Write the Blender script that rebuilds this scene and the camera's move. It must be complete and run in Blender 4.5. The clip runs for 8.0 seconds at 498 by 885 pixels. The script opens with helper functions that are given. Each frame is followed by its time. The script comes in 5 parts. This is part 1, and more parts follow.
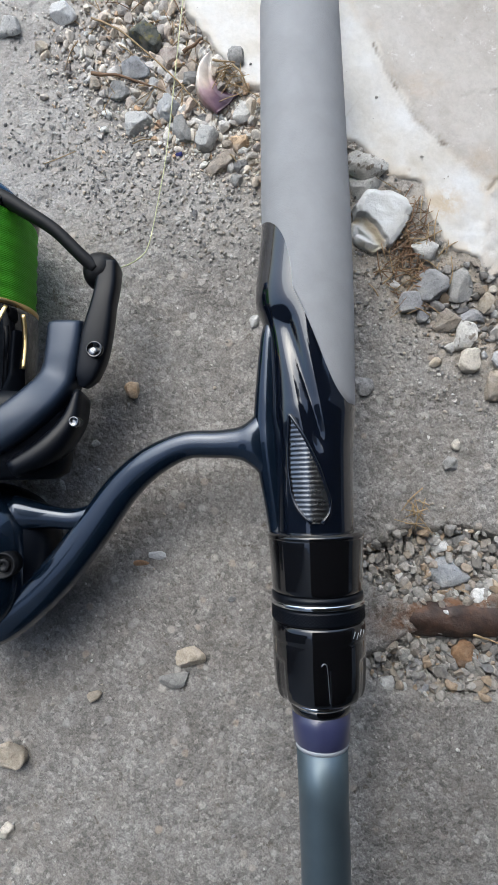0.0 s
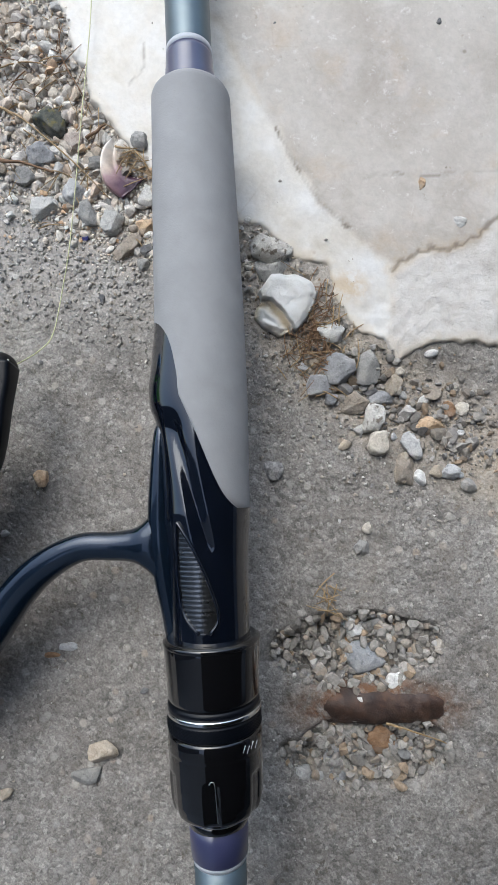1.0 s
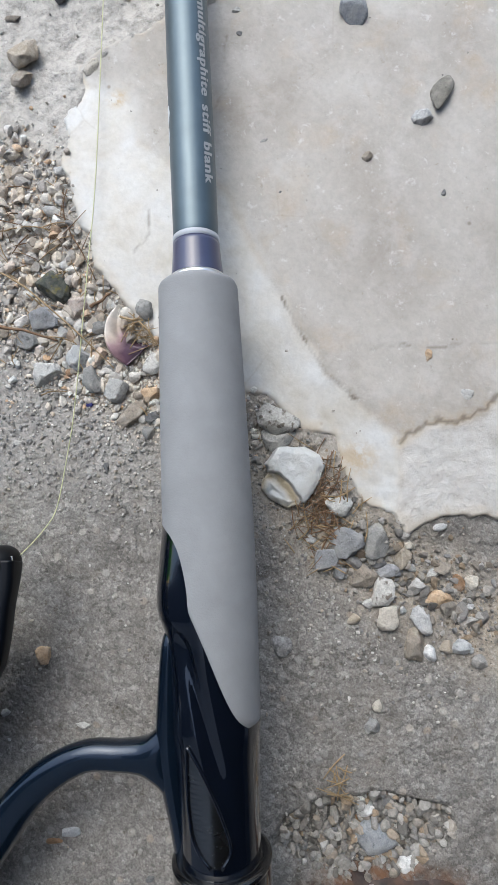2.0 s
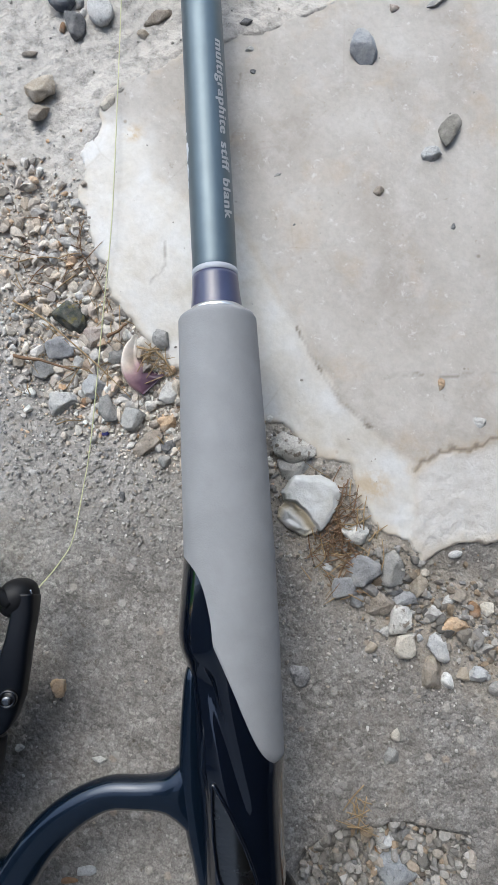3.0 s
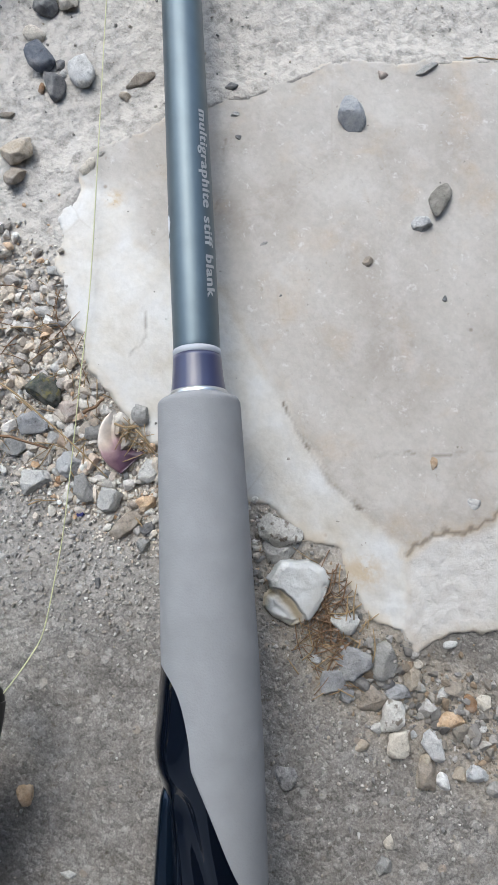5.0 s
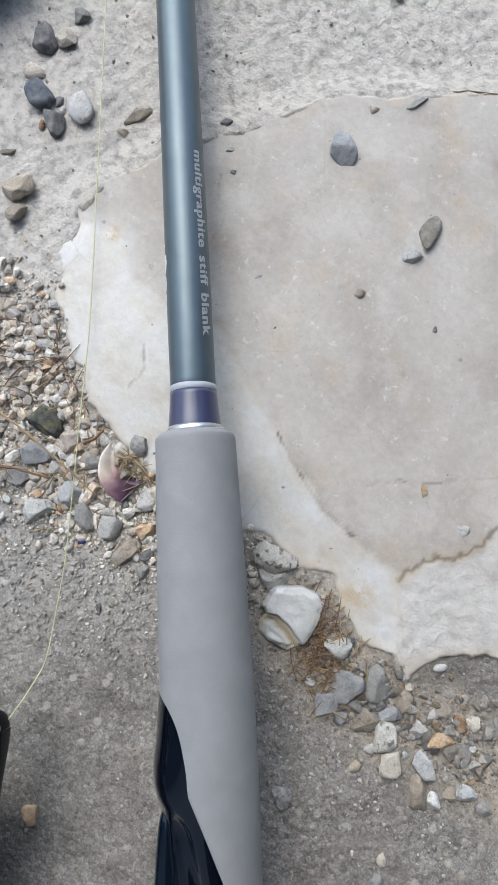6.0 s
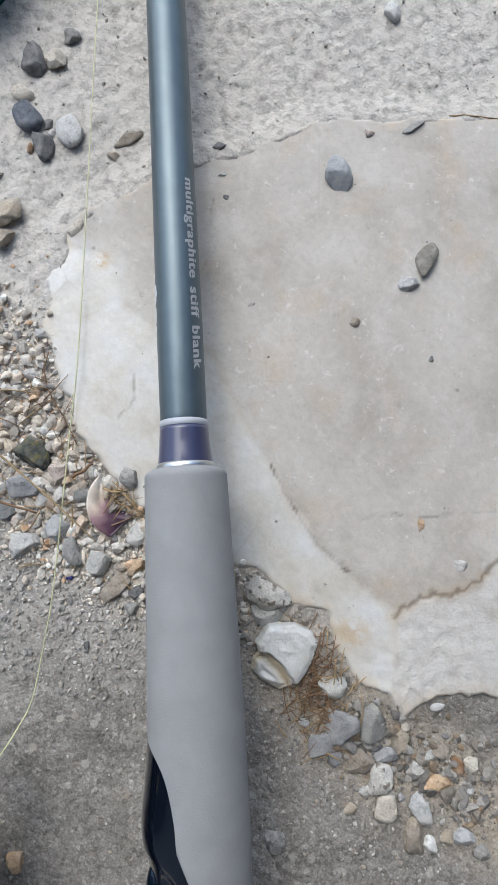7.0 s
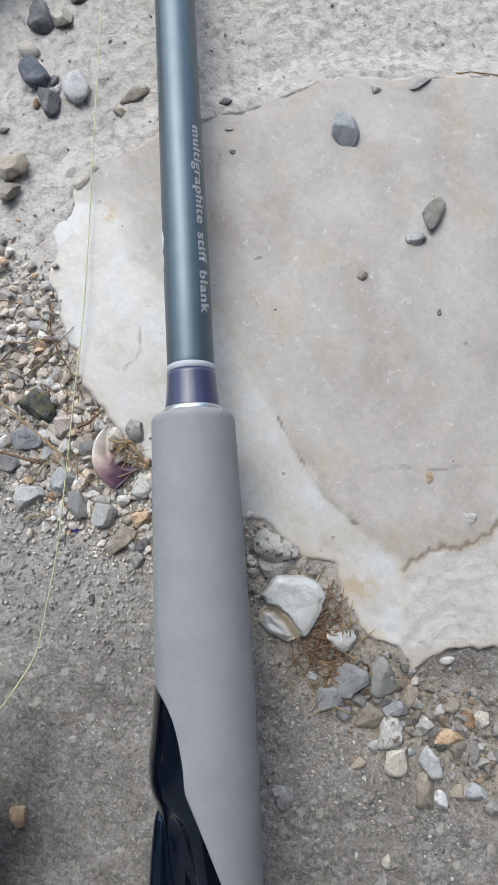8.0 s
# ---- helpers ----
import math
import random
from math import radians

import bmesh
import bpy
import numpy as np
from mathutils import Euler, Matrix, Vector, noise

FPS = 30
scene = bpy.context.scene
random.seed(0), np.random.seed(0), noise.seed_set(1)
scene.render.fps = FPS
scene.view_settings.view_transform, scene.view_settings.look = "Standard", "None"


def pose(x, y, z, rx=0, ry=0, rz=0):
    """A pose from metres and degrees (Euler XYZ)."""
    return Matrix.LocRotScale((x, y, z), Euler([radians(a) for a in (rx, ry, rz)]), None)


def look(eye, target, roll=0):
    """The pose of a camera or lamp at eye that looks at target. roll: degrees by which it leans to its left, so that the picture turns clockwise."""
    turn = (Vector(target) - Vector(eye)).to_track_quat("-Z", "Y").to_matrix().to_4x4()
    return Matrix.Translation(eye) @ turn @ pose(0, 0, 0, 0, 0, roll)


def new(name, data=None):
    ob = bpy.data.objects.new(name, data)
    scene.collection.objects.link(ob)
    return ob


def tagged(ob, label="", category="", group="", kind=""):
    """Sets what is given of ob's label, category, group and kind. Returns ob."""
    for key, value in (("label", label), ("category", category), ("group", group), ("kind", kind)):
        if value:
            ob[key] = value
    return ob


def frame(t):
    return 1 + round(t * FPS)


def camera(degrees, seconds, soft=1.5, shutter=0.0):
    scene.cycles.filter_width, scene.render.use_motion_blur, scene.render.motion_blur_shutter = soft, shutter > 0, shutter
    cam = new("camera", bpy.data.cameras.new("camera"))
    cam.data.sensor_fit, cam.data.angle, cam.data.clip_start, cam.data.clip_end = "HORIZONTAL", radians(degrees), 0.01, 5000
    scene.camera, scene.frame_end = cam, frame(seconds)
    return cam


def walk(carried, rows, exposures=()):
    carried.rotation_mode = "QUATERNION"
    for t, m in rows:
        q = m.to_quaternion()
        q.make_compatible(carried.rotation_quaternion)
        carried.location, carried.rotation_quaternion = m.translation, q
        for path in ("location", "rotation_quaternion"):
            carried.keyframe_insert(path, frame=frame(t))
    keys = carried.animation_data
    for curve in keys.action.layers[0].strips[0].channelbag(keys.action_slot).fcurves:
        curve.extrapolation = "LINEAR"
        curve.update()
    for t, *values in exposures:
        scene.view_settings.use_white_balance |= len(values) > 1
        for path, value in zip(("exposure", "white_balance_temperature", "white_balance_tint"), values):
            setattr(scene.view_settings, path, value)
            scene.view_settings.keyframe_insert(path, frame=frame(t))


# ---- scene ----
cam = camera(52.65, 8.0)
# seconds, eye in metres, then Euler degrees; the lens points almost straight down
PATH = [
    (0.0, 0.00452, 0.00147, 0.17917, 2.515, 2.344, -0.018),
    (0.2, 0.00941, 0.00024, 0.17685, 2.603, 2.355, -0.19),
    (0.5, 0.01663, -0.00242, 0.17345, 2.652, 2.106, -0.675),
    (0.7, 0.02339, 0.00304, 0.17171, 2.72, 1.951, -1.241),
    (1.0, 0.03473, 0.02924, 0.1778, 3.184, 1.799, -1.345),
    (1.2, 0.03666, 0.04818, 0.17732, 3.481, 1.941, -1.526),
    (1.5, 0.03368, 0.07285, 0.17927, 3.623, 1.31, -1.567),
    (1.7, 0.03466, 0.08406, 0.17991, 3.713, 1.29, -1.651),
    (2.0, 0.03095, 0.08642, 0.17912, 4.303, 0.902, -1.621),
    (3.5, 0.01976, 0.09439, 0.1814, 6.327, -0.615, -2.055),
    (4.0, 0.01825, 0.09733, 0.18091, 6.821, -0.95, -2.044),
    (4.5, 0.0205, 0.11124, 0.17949, 6.999, -1.345, -2.063),
    (5.0, 0.02438, 0.11562, 0.1744, 7.424, -1.459, -1.923),
    (6.5, 0.02757, 0.13246, 0.18323, 7.126, -1.103, -2.21),
    (7.0, 0.02876, 0.13656, 0.1782, 7.446, -1.566, -2.163),
    (7.5, 0.02309, 0.13402, 0.17624, 7.578, -1.65, -2.217),
    (8.0, 0.02578, 0.11897, 0.17421, 7.992, -1.577, -2.155),
]
walk(cam, [(t, pose(x, y, z, rx, ry, rz)) for t, x, y, z, rx, ry, rz in PATH],
     exposures=[(0.0, 0.88, 5850, 4), (0.5, 0.80, 5850, 4), (1.0, 0.76, 5850, 4), (1.5, 0.66, 5850, 4), (3.5, 0.67, 5850, 4), (6.5, 0.60, 5850, 4), (7.5, 0.53, 5850, 4), (8.0, 0.58, 5850, 4)])

# ---- light: an overcast day; added unseen covers leave open sky to one side ----
SUN_AZIMUTH, SUN_HEIGHT = -24.0, 52.0
world = bpy.data.worlds.new("sky")
scene.world = world
world.use_nodes = True
wn = world.node_tree
sky = wn.nodes.new("ShaderNodeTexSky")
sky.sky_type = "NISHITA"
sky.sun_disc = False
sky.sun_elevation, sky.sun_rotation = radians(SUN_HEIGHT), radians(SUN_AZIMUTH)
sky.dust_density = 4.0
wn.links.new(sky.outputs["Color"], wn.nodes["Background"].inputs["Color"])
wn.nodes["Background"].inputs["Strength"].default_value = 0.15
sun_data = bpy.data.lights.new("sun", "SUN")
sun_data.energy, sun_data.angle, sun_data.color = 0.9, radians(60), (1.0, 0.97, 0.93)
sun = new("sun", sun_data)
az, el = radians(SUN_AZIMUTH), radians(SUN_HEIGHT)
sun.matrix_world = look((0, 0, 0), (-math.sin(az) * math.cos(el), -math.cos(az) * math.cos(el), -math.sin(el)))


# ---- materials ----
def material(name):
    m = bpy.data.materials.new(name)
    m.use_nodes = True
    nt = m.node_tree
    return m, nt, nt.nodes["Principled BSDF"]


def turned(nt, vector):
    """Texture space turned askew, so that no pattern lines up with the ground."""
    m = nt.nodes.new("ShaderNodeMapping")
    m.inputs["Rotation"].default_value = (0.65, 0.41, 0.93)
    nt.links.new(vector, m.inputs["Vector"])
    return m.outputs["Vector"]


def noise_node(nt, scale, detail=4.0, rough=0.55, coord="Object", warp=0.25):
    tc = nt.nodes.new("ShaderNodeTexCoord")
    n = nt.nodes.new("ShaderNodeTexNoise")
    n.inputs["Distortion"].default_value = warp
    n.inputs["Scale"].default_value, n.inputs["Detail"].default_value, n.inputs["Roughness"].default_value = scale, detail, rough
    nt.links.new(turned(nt, tc.outputs[coord]), n.inputs["Vector"])
    return n.outputs["Fac"]


def voronoi_node(nt, scale, feature="F1", output="Distance"):
    tc = nt.nodes.new("ShaderNodeTexCoord")
    n = nt.nodes.new("ShaderNodeTexVoronoi")
    n.feature = feature
    n.inputs["Scale"].default_value = scale
    nt.links.new(turned(nt, tc.outputs["Object"]), n.inputs["Vector"])
    return n.outputs[output]


def ramp(nt, fac, *stops):
    r = nt.nodes.new("ShaderNodeValToRGB")
    while len(r.color_ramp.elements) < len(stops):
        r.color_ramp.elements.new(0.5)
    for e, (p, c) in zip(r.color_ramp.elements, stops):
        e.position, e.color = p, (*c, 1) if len(c) == 3 else c
    nt.links.new(fac, r.inputs["Fac"])
    return r.outputs["Color"]


def grey(v):
    return (v, v, v)


def mix(nt, fac, a, b, mode="MIX"):
    n = nt.nodes.new("ShaderNodeMix")
    n.data_type, n.blend_type = "RGBA", mode
    for value, socket in ((fac, n.inputs[0]), (a, n.inputs[6]), (b, n.inputs[7])):
        if isinstance(value, (int, float)):
            socket.default_value = value
        elif isinstance(value, tuple):
            socket.default_value = (*value, 1)
        else:
            nt.links.new(value, socket)
    return n.outputs[2]


def bump(nt, bsdf, height, strength, distance, before=None):
    b = nt.nodes.new("ShaderNodeBump")
    b.inputs["Strength"].default_value, b.inputs["Distance"].default_value = strength, distance
    nt.links.new(height, b.inputs["Height"])
    if before is not None:
        nt.links.new(before, b.inputs["Normal"])
    nt.links.new(b.outputs["Normal"], bsdf.inputs["Normal"])
    return b.outputs["Normal"]


def concrete():
    m, nt, b = material("weathered_concrete")
    base = ramp(nt, noise_node(nt, 20, 5), (0.3, (0.195, 0.180, 0.163)), (0.7, (0.295, 0.276, 0.253)))
    base = mix(nt, ramp(nt, noise_node(nt, 90, 5, 0.65, warp=0.0), (0.42, grey(0)), (0.66, grey(0.5))), base, (0.375, 0.358, 0.336))
    # grains of sand, each of its own tone
    grain = nt.nodes.new("ShaderNodeTexVoronoi")
    grain.inputs["Scale"].default_value, grain.inputs["Randomness"].default_value = 760, 1.0
    tc = nt.nodes.new("ShaderNodeTexCoord")
    nt.links.new(turned(nt, tc.outputs["Object"]), grain.inputs["Vector"])
    sep = nt.nodes.new("ShaderNodeSeparateColor")
    nt.links.new(grain.outputs["Color"], sep.inputs["Color"])
    tone = ramp(nt, sep.outputs[0], (0.0, grey(0.66)), (0.3, grey(0.92)), (0.75, grey(1.06)), (1.0, grey(1.42)))
    c = mix(nt, 0.8, base, tone, "MULTIPLY")
    gaps = ramp(nt, grain.outputs["Distance"], (0.40, grey(1.02)), (0.75, grey(0.92)))
    c = mix(nt, ramp(nt, noise_node(nt, 60, 4, warp=0.0), (0.35, grey(0.25)), (0.65, grey(0.9))), c, mix(nt, 1.0, c, gaps, "MULTIPLY"))
    c = mix(nt, 1.0, c, ramp(nt, noise_node(nt, 1500, 3, 0.7, warp=0.0), (0.3, grey(0.62)), (0.7, grey(1.34))), "MULTIPLY")
    # coarser stones set flush in it
    flush = nt.nodes.new("ShaderNodeTexVoronoi")
    flush.inputs["Scale"].default_value = 250
    nt.links.new(turned(nt, tc.outputs["Object"]), flush.inputs["Vector"])
    fsep = nt.nodes.new("ShaderNodeSeparateColor")
    nt.links.new(flush.outputs["Color"], fsep.inputs["Color"])
    pick = mix(nt, 1.0, ramp(nt, fsep.outputs[0], (0.74, grey(0)), (0.78, grey(0.5))), ramp(nt, flush.outputs["Distance"], (0.26, grey(1)), (0.42, grey(0))), "MULTIPLY")
    hue = ramp(nt, fsep.outputs[1], (0.0, (0.54, 0.51, 0.47)), (0.35, (0.30, 0.285, 0.265)), (0.6, (0.42, 0.40, 0.38)), (0.85, (0.42, 0.33, 0.25)), (1.0, (0.62, 0.60, 0.56)))
    c = mix(nt, pick, c, hue)
    pits = ramp(nt, noise_node(nt, 210, 5, 0.72, warp=0.0), (0.32, grey(0.9)), (0.40, grey(0)))
    c = mix(nt, pits, c, (0.13, 0.11, 0.09))
    stain = ramp(nt, noise_node(nt, 45, 6, 0.65), (0.50, grey(0)), (0.72, grey(0.5)))
    c = mix(nt, stain, c, (0.21, 0.18, 0.148))
    sandy = nt.nodes.new("ShaderNodeAttribute")
    sandy.attribute_name = "sand"
    c = mix(nt, mix(nt, 1.0, sandy.outputs["Color"], ramp(nt, noise_node(nt, 130, 5, 0.7), (0.30, grey(0.15)), (0.6, grey(0.9))), "MULTIPLY"), c,
            ramp(nt, noise_node(nt, 900, 4, 0.75), (0.3, (0.25, 0.205, 0.155)), (0.5, (0.45, 0.385, 0.305)), (0.7, (0.62, 0.56, 0.47))))
    # pale sandy tone, which also carries the far ground's stronger light as colour
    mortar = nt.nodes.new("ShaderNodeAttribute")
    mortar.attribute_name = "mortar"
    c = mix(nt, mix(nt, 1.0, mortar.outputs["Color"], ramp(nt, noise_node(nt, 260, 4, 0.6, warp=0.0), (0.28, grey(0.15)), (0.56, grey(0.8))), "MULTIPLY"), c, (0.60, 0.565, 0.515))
    rusty = nt.nodes.new("ShaderNodeAttribute")
    rusty.attribute_name = "rust"
    c = mix(nt, mix(nt, 1.0, rusty.outputs["Color"], ramp(nt, noise_node(nt, 240, 5, 0.7), (0.35, grey(0)), (0.6, grey(1))), "MULTIPLY"), c, (0.15, 0.08, 0.045))
    nt.links.new(c, b.inputs["Base Color"])
    b.inputs["Roughness"].default_value = 0.93
    b.inputs["Specular IOR Level"].default_value = 0.25
    n1 = bump(nt, b, noise_node(nt, 290, 4, 0.62, warp=0.0), 0.9, 0.0015)
    n2 = bump(nt, b, ramp(nt, grain.outputs["Distance"], (0.1, grey(1)), (0.8, grey(0))), 0.30, 0.0004, n1)
    n3 = bump(nt, b, mix(nt, 1.0, pick, (1.0, 1.0, 1.0), "MULTIPLY"), 0.5, 0.0005, n2)
    bump(nt, b, noise_node(nt, 1100, 2, 0.6, warp=0.0), 0.4, 0.0003, n3)
    return m


def marble():
    m, nt, b = material("weathered_marble")
    at = nt.nodes.new("ShaderNodeAttribute")
    at.attribute_name = "pale"
    beige = ramp(nt, noise_node(nt, 26, 6, 0.6), (0.3, (0.35, 0.312, 0.27)), (0.48, (0.435, 0.402, 0.36)), (0.72, (0.505, 0.478, 0.44)))
    blot = ramp(nt, noise_node(nt, 55, 5, 0.6), (0.54, grey(0)), (0.72, grey(0.6)))
    beige = mix(nt, blot, beige, (0.45, 0.365, 0.27))
    cloud = ramp(nt, noise_node(nt, 75, 7, 0.72), (0.50, grey(0)), (0.66, grey(0.4)))
    beige = mix(nt, cloud, beige, (0.56, 0.54, 0.515))
    white = ramp(nt, noise_node(nt, 60, 5), (0.28, (0.47, 0.43, 0.36)), (0.45, (0.55, 0.525, 0.48)), (0.65, (0.59, 0.585, 0.57)))
    c = mix(nt, at.outputs["Fac"], beige, white)
    fine = ramp(nt, noise_node(nt, 420, 4, 0.7), (0.3, grey(0.92)), (0.6, grey(1.04)))
    c = mix(nt, 1.0, c, fine, "MULTIPLY")
    chips = ramp(nt, noise_node(nt, 230, 5, 0.75), (0.60, grey(0)), (0.68, grey(0.55)))
    plain = ramp(nt, at.outputs["Fac"], (0.5, grey(1)), (0.9, grey(0.25)))
    c = mix(nt, mix(nt, 1.0, chips, plain, "MULTIPLY"), c, (0.66, 0.65, 0.63))
    pits = ramp(nt, noise_node(nt, 330, 4, 0.7), (0.27, grey(0.6)), (0.36, grey(0)))
    c = mix(nt, mix(nt, 1.0, pits, plain, "MULTIPLY"), c, (0.30, 0.255, 0.205))
    hair = ramp(nt, voronoi_node(nt, 24, "DISTANCE_TO_EDGE"), (0.0, grey(0.22)), (0.012, grey(0)))
    c = mix(nt, mix(nt, 1.0, hair, ramp(nt, noise_node(nt, 40, 3), (0.52, grey(0)), (0.62, grey(1))), "MULTIPLY"), c, (0.34, 0.29, 0.23))
    v = nt.nodes.new("ShaderNodeTexVoronoi")
    tc = nt.nodes.new("ShaderNodeTexCoord")
    v.inputs["Scale"].default_value = 110
    nt.links.new(tc.outputs["Object"], v.inputs["Vector"])
    sep = nt.nodes.new("ShaderNodeSeparateColor")
    nt.links.new(v.outputs["Color"], sep.inputs["Color"])
    spot = mix(nt, 1.0, ramp(nt, sep.outputs[0], (0.90, grey(0)), (0.92, grey(0.8))), ramp(nt, v.outputs["Distance"], (0.04, grey(1)), (0.11, grey(0))), "MULTIPLY")
    tone = ramp(nt, sep.outputs[1], (0.0, (0.12, 0.10, 0.08)), (0.4, (0.3, 0.25, 0.2)), (0.6, (0.36, 0.30, 0.24)), (1.0, (0.55, 0.53, 0.50)))
    c = mix(nt, spot, c, tone)
    ochre = nt.nodes.new("ShaderNodeAttribute")
    ochre.attribute_name = "ochre"
    c = mix(nt, mix(nt, 1.0, ochre.outputs["Color"], ramp(nt, noise_node(nt, 170, 5, 0.7), (0.40, grey(0)), (0.56, grey(0.8))), "MULTIPLY"), c, (0.46, 0.34, 0.19))
    coarse = nt.nodes.new("ShaderNodeAttribute")
    coarse.attribute_name = "coarse"
    crust = ramp(nt, noise_node(nt, 190, 7, 0.75, warp=0.0), (0.28, (0.36, 0.33, 0.29)), (0.42, (0.54, 0.515, 0.48)), (0.66, (0.63, 0.615, 0.59)))
    c = mix(nt, coarse.outputs["Color"], c, crust)
    tan_edge = nt.nodes.new("ShaderNodeAttribute")
    tan_edge.attribute_name = "rim"
    rimf = mix(nt, 1.0, tan_edge.outputs["Color"], ramp(nt, noise_node(nt, 90, 4), (0.42, grey(0)), (0.6, grey(0.9))), "MULTIPLY")
    c = mix(nt, rimf, c, (0.55, 0.43, 0.28))
    seam = nt.nodes.new("ShaderNodeAttribute")
    seam.attribute_name = "seam"
    c = mix(nt, mix(nt, 1.0, seam.outputs["Color"], ramp(nt, noise_node(nt, 260, 5, 0.7), (0.20, grey(0.1)), (0.40, grey(0.95))), "MULTIPLY"), c, (0.12, 0.09, 0.06))
    nt.links.new(c, b.inputs["Base Color"])
    rr = ramp(nt, at.outputs["Fac"], (0, grey(0.72)), (1, grey(0.42)))
    nt.links.new(rr, b.inputs["Roughness"])
    n1 = bump(nt, b, noise_node(nt, 150, 8, 0.62, warp=0.0), 0.28, 0.0012)
    n2 = bump(nt, b, mix(nt, coarse.outputs["Color"], grey(0.5), noise_node(nt, 230, 7, 0.72, warp=0.0)), 0.8, 0.0014, n1)
    bump(nt, b, noise_node(nt, 900, 3, 0.6, warp=0.0), 0.25, 0.0003, n2)
    return m


def rock(name, a, bcol, rough=0.85, grain=260, speck=None):
    m, nt, b = material(name)
    c = ramp(nt, noise_node(nt, grain, 5, 0.65), (0.32, a), (0.68, bcol))
    c = mix(nt, 1.0, c, ramp(nt, noise_node(nt, 1700, 3, 0.7), (0.3, grey(0.78)), (0.65, grey(1.12))), "MULTIPLY")
    if speck:
        c = mix(nt, ramp(nt, noise_node(nt, 420, 3), (0.56, grey(0)), (0.66, grey(0.9))), c, speck)
    info = nt.nodes.new("ShaderNodeObjectInfo")
    c = mix(nt, 1.0, c, ramp(nt, info.outputs["Random"], (0, grey(0.82)), (1, grey(1.12))), "MULTIPLY")
    dust = ramp(nt, noise_node(nt, 150, 4), (0.5, grey(0)), (0.75, grey(0.4)))
    c = mix(nt, dust, c, (0.46, 0.43, 0.39))
    nt.links.new(c, b.inputs["Base Color"])
    b.inputs["Roughness"].default_value = rough
    pores = ramp(nt, noise_node(nt, 620, 4, 0.7, warp=0.0), (0.30, grey(0)), (0.42, grey(1)))
    c = mix(nt, 1.0, c, mix(nt, 0.5, grey(1.0), pores), "MULTIPLY")
    nt.links.new(c, b.inputs["Base Color"])
    n1 = bump(nt, b, noise_node(nt, 420, 6, 0.72, warp=0.0), 0.8, 0.0010)
    n2 = bump(nt, b, pores, 0.5, 0.0003, n1)
    bump(nt, b, noise_node(nt, 2200, 3, warp=0.0), 0.5, 0.0002, n2)
    return m


def gravel_mix(name, cols, rough=0.9):
    m, nt, b = material(name)
    geo = nt.nodes.new("ShaderNodeNewGeometry")
    c = ramp(nt, geo.outputs["Random Per Island"], *[((i + 0.5) / len(cols), col) for i, col in enumerate(cols)])
    c = mix(nt, 1.0, c, ramp(nt, noise_node(nt, 900, 4, 0.7), (0.3, grey(0.7)), (0.65, grey(1.15))), "MULTIPLY")
    nt.links.new(c, b.inputs["Base Color"])
    b.inputs["Roughness"].default_value = rough
    bump(nt, b, noise_node(nt, 1400, 4, 0.7), 0.6, 0.0004)
    return m


def coated(name, col, rough, metallic=0.0, coat=0.0, fine=0.03, scale=900, bump_d=0.00004, spec=0.5):
    m, nt, b = material(name)
    lo, hi = tuple(v * 0.93 for v in col), tuple(min(1, v * 1.07) for v in col)
    nt.links.new(ramp(nt, noise_node(nt, 120, 4), (0.3, lo), (0.7, hi)), b.inputs["Base Color"])
    nt.links.new(ramp(nt, noise_node(nt, 160, 5, 0.7), (0.3, grey(max(0.02, rough - fine))), (0.7, grey(rough + fine))), b.inputs["Roughness"])
    b.inputs["Metallic"].default_value = metallic
    b.inputs["Coat Weight"].default_value = coat
    b.inputs["Coat Roughness"].default_value = 0.05
    b.inputs["Specular IOR Level"].default_value = spec
    bump(nt, b, noise_node(nt, scale, 3), 0.3, bump_d)
    return m


CONCRETE, MARBLE = concrete(), marble()
PALE = rock("pale_limestone", (0.42, 0.41, 0.39), (0.58, 0.57, 0.54))
WHITE = rock("white_quartz", (0.60, 0.59, 0.57), (0.78, 0.77, 0.75), 0.55)
BLUISH = rock("bluish_limestone", (0.42, 0.425, 0.43), (0.58, 0.58, 0.575))
GREY = rock("grey_limestone", (0.24, 0.235, 0.225), (0.36, 0.35, 0.33))
GREYPIT = rock("pitted_grey_stone", (0.20, 0.19, 0.19), (0.52, 0.50, 0.48), 0.9, 700)
SLATE = rock("slate_grey_stone", (0.23, 0.23, 0.235), (0.35, 0.35, 0.355))
SLATEL = rock("light_slate_stone", (0.32, 0.335, 0.36), (0.48, 0.49, 0.50))
DARK = rock("dark_stone", (0.12, 0.12, 0.125), (0.23, 0.225, 0.22))
DARKBLUE = rock("dark_blue_stone", (0.09, 0.10, 0.125), (0.17, 0.185, 0.21))
OLIVE = rock("olive_stone", (0.20, 0.185, 0.155), (0.31, 0.29, 0.255))
MOSS = rock("mossy_dark_stone", (0.035, 0.045, 0.04), (0.13, 0.125, 0.10), 0.9, 330, (0.16, 0.14, 0.05))
TAN = rock("tan_stone", (0.36, 0.30, 0.225), (0.50, 0.44, 0.36))
CREAM = rock("cream_stone", (0.52, 0.47, 0.39), (0.66, 0.61, 0.53))
BROWN = rock("brown_stone", (0.26, 0.22, 0.175), (0.38, 0.33, 0.275))
ORANGE = rock("orange_stone", (0.45, 0.30, 0.175), (0.56, 0.44, 0.31))
RUSTY = rock("rusty_stone", (0.30, 0.17, 0.085), (0.44, 0.29, 0.18))
PINKISH = rock("pinkish_stone", (0.46, 0.37, 0.32), (0.58, 0.52, 0.46))
